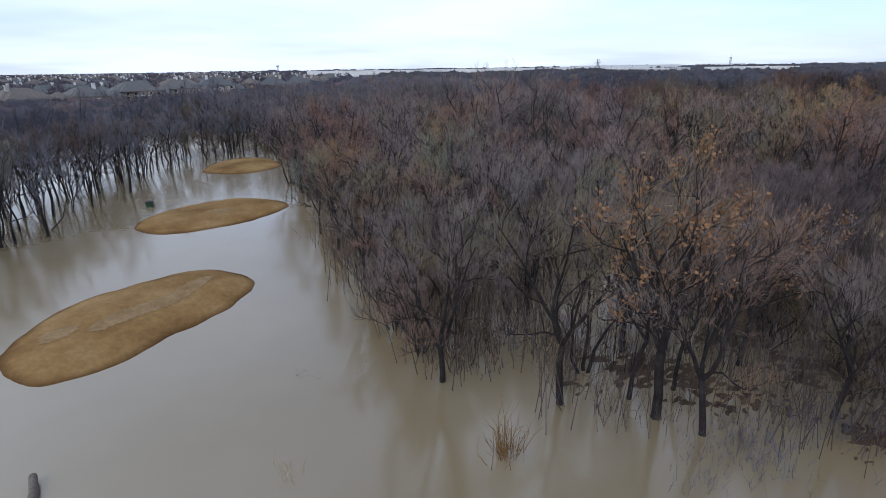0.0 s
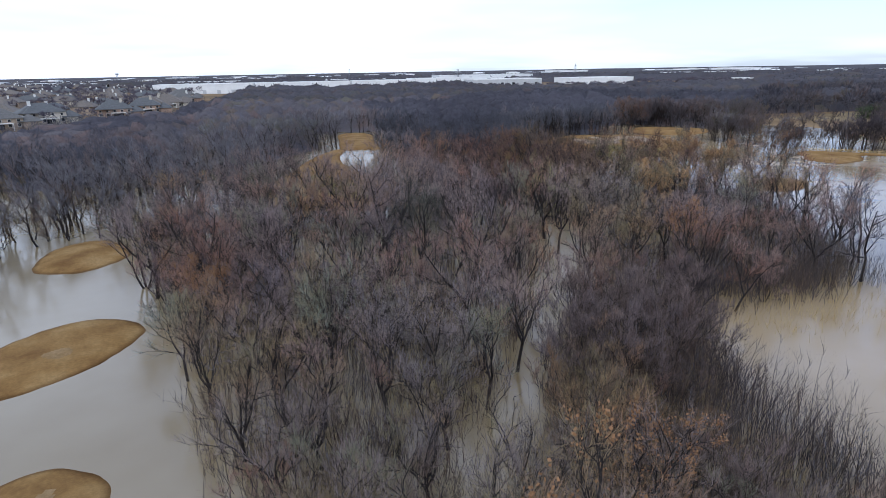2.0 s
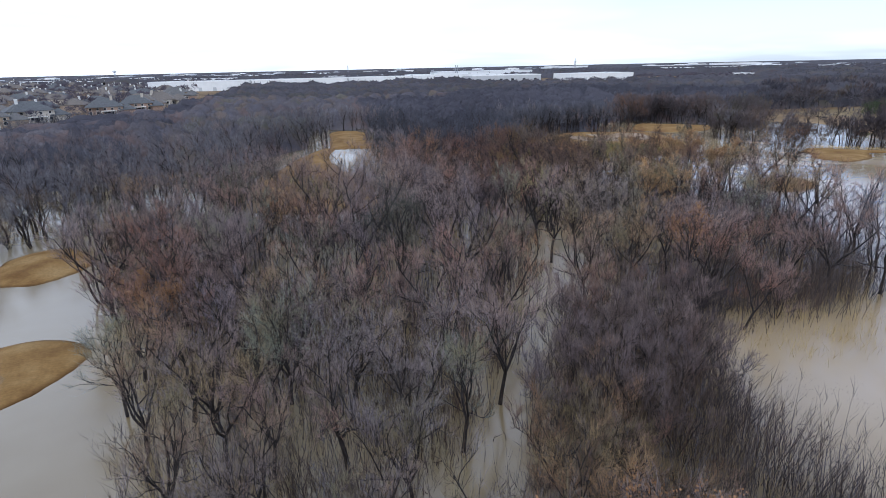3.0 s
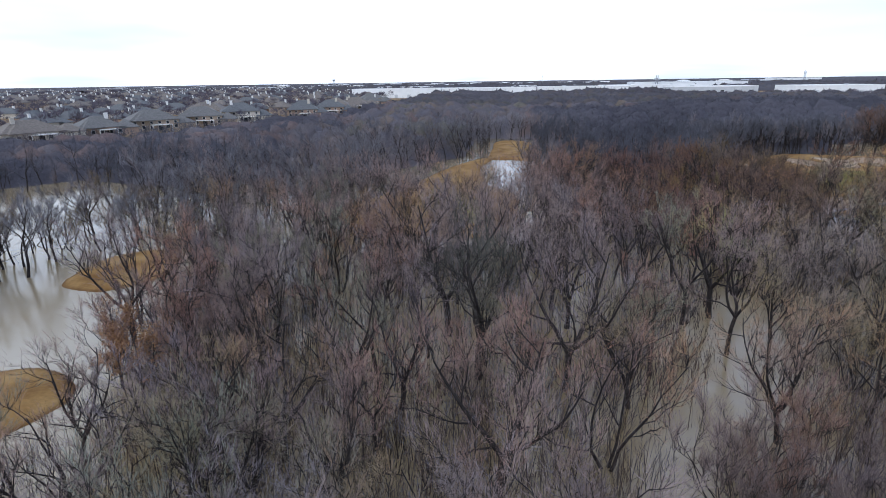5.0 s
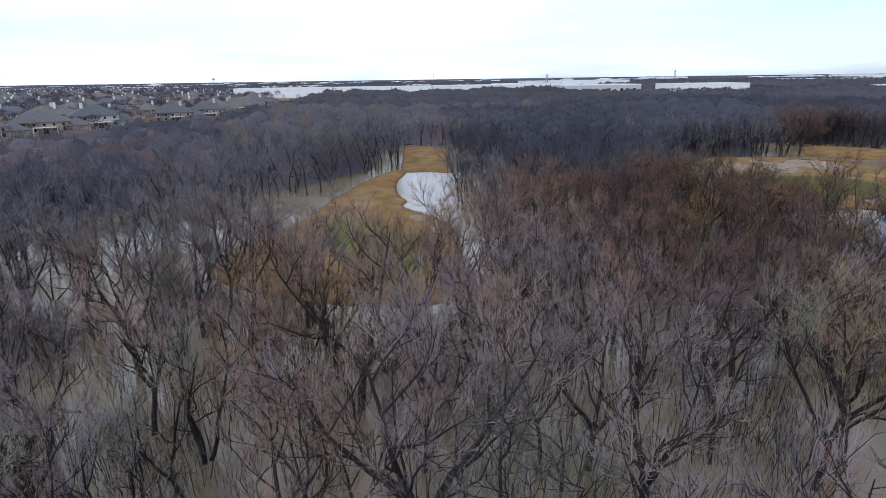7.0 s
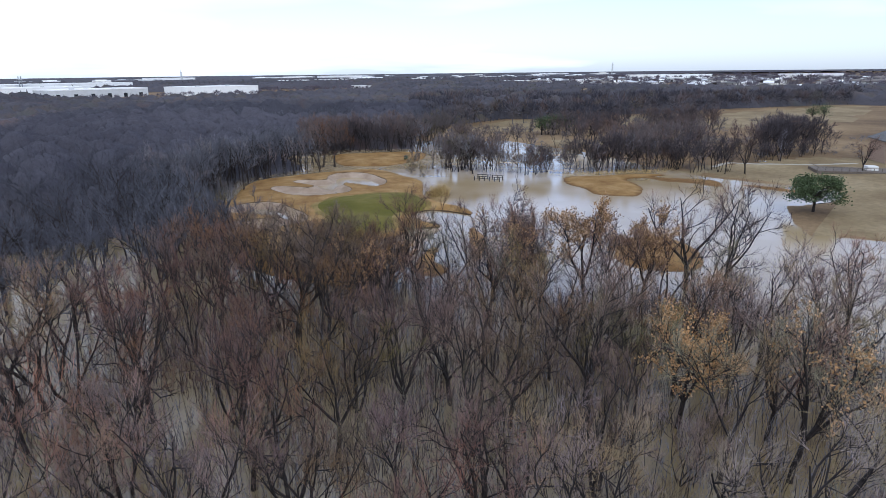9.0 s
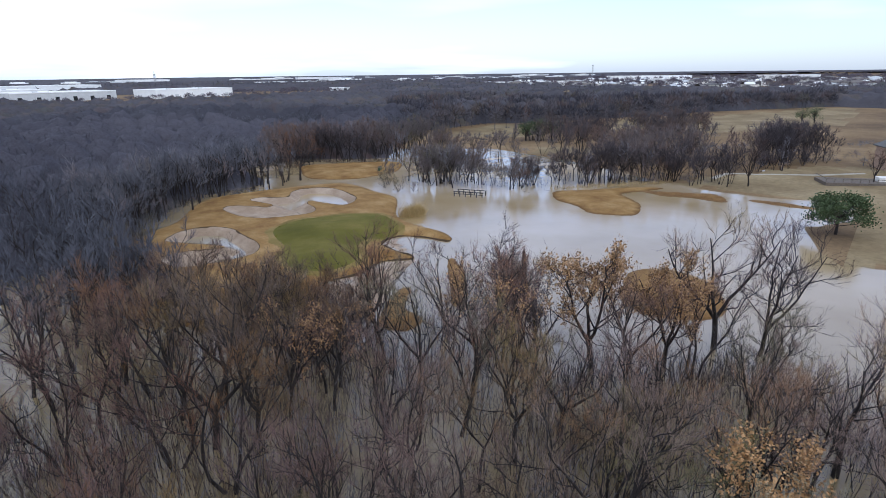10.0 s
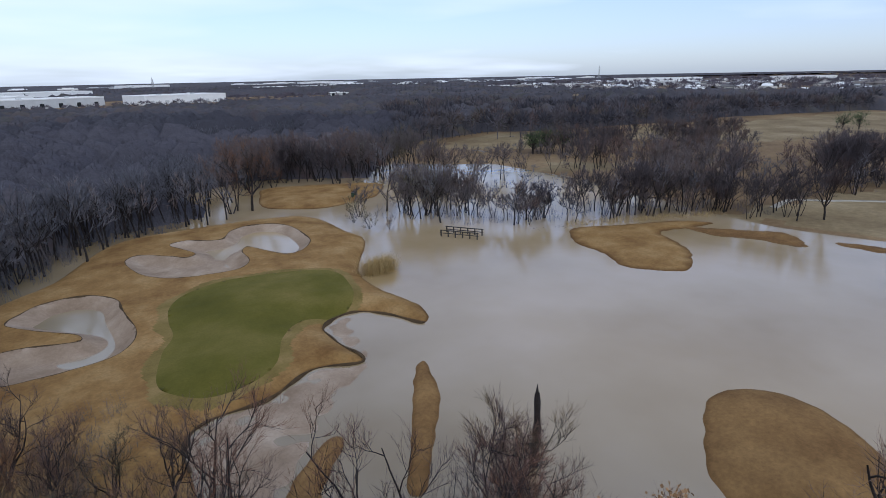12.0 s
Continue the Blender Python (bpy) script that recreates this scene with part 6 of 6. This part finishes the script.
reeds("reed_tuft", [(95.9, 147.3), (96.6, 146.6), (97.3, 146.3), (98.0, 146.2), (98.6, 146.3), (99.2, 146.6), (97.6, 147.2)], 2.9, "clump of dry golden reeds in the water", blades=320, spread=0.6)
pond = np.random.default_rng(8)
spots = [(float(x), float(y)) for x, y in zip(pond.uniform(34, 60, 46), pond.uniform(40, 54, 46))]
reeds("pond_reeds", spots, 1.7, "thin dry reeds in the flooded pond", blades=26, spread=0.9)
reeds("shore_reeds", [(134 + 0.9 * k * 1.2, 137.5 - 0.75 * k * 1.2) for k in range(20)], 1.2, "tan reed fringe along the far shore", blades=70, spread=0.9)
spots = [(36.5 + pond.normal() * 2.0, 37 + pond.normal() * 1.8) for _ in range(26)]
reeds("water_plants", spots, 0.35, "dark drowned plants breaking the water", BARK, 22, 0.28)
reeds("drowned_bush", [(1.0, 15.2), (1.3, 15.4)], 2.3, "leafless bush standing in shallow flood water", BROWN_TURF, 40, 0.28)
reeds("water_plants", [(-8.2, 21.2), (-7.6, 20.9), (-5.5, 21.5), (-4.8, 22.3)], 0.35, "dark drowned weeds near the wood's edge", BARK, 40, 0.35)
reeds("water_plants", [(-7, 14.2), (-6.6, 13.9)], 0.7, "few thin stems standing in the water", REED, 14, 0.3)
brush = np.random.default_rng(18)
massed("drowned_brush", TANGLE, [(float(x), float(y), 0.0, float(brush.uniform(0.4, 0.85))) for x, y in zip(np.repeat(brush.uniform(9, 26, 16), 5) + brush.normal(size=80) * 0.9, np.repeat(brush.normal(16.6, 1.0, 16), 5) + brush.normal(size=80) * 0.7)],
       "low dark drowned brush along the wood's edge", "brush", lambda x, y, g: float(g.choice([0.0, 0.02, 0.18, 0.66])))

# floating log
s = Shape()
s.tube(np.array([(-1.3, 0, 0), (-0.4, 0.05, 0.05), (0.5, 0.0, 0.1), (1.3, 0.1, 0.25)]), [0.17, 0.18, 0.16, 0.13], 8)
log = tagged(new("floating_log", tri_mesh("floating_log", *s.arrays(), OLD_WOOD, smooth=True)), "grey weathered log half afloat in brown water", "log")
log.matrix_basis = pose(-15.2, 12.6, 0.02, 0, 0, 120)


# ---- the lake-side house with its terrace ----
def lake_house():
    ob = house(7)
    ob["label"], ob["group"] = "red brick lakeside house with a slate hipped roof", "lakeside house"
    ob.matrix_basis = pose(201, 75, 0.5, 0, 0, -66)
    deck = tagged(new("terrace"), "low brown timber terrace with railings by the lake", "terrace")
    boxes("platform", [(0, 0, 0, 16, 7, 0.7)], OLD_WOOD, deck)
    boxes("railing", [(0, -3.4, 1.5, 16, 0.1, 0.1), (-7.9, 0, 1.5, 0.1, 6.8, 0.1)], OLD_WOOD, deck)
    for k in range(11):
        boxes("post", [(-8 + k * 1.6, -3.4, 0.7, 0.1, 0.1, 0.85)], OLD_WOOD, deck)
    boxes("hot_tub", [(4, 0.5, 0.7, 2.2, 2.2, 0.9)], TRIM, deck)
    deck.matrix_basis = pose(176, 86, 0.2, 0, 0, -66)


lake_house()


# ---- cart path over the far lawn ----
def ground_height(x, y):
    i, j = np.abs(gy[:, 0] - y).argmin(), np.abs(gx[0] - x).argmin()
    return float(gz[i, j])


def cart_path(line, width=1.3):
    p = np.array(line, float)
    s = np.linspace(0, len(p) - 1, 60)
    x, y = np.interp(s, range(len(p)), p[:, 0]), np.interp(s, range(len(p)), p[:, 1])
    t = np.gradient(np.stack([x, y], 1), axis=0)
    n2 = np.stack([-t[:, 1], t[:, 0]], 1) / np.hypot(*t.T)[:, None] * width / 2
    h = np.array([ground_height(a, b) for a, b in zip(x, y)])
    h = np.convolve(np.pad(h, 3, mode="edge"), np.ones(7) / 7, "valid") + 0.07
    v = np.concatenate([np.c_[x, y, h], np.c_[x, y, h], np.c_[x, y, h], np.c_[x, y, h]])
    m = len(x)
    v[:m, :2] -= n2
    v[m:2 * m, :2] += n2
    v[2 * m:3 * m, :2] += n2 * 1.1
    v[:m, 2] += 0.01
    v[2 * m:3 * m, 2] -= 0.4
    v[3 * m:, :2] -= n2 * 1.1
    v[3 * m:, 2] -= 0.4
    order = np.concatenate([v[3 * m:], v[:m], v[m:2 * m], v[2 * m:3 * m]])
    tagged(new("cart_path", tri_mesh("cart_path", order, grid_faces(np.ones((3, m - 1), bool)), STREET)), "narrow pale concrete cart path across a tan lawn", "path", kind="structure")


cart_path([(163, 113), (172, 111.5), (178, 104), (182, 95), (188, 86)])
reeds("water_plants", [(131, 138), (134.5, 135.5), (127.5, 141), (104, 152)], 0.7, "dark drowned stems near the far shore", BARK, 16, 0.5)
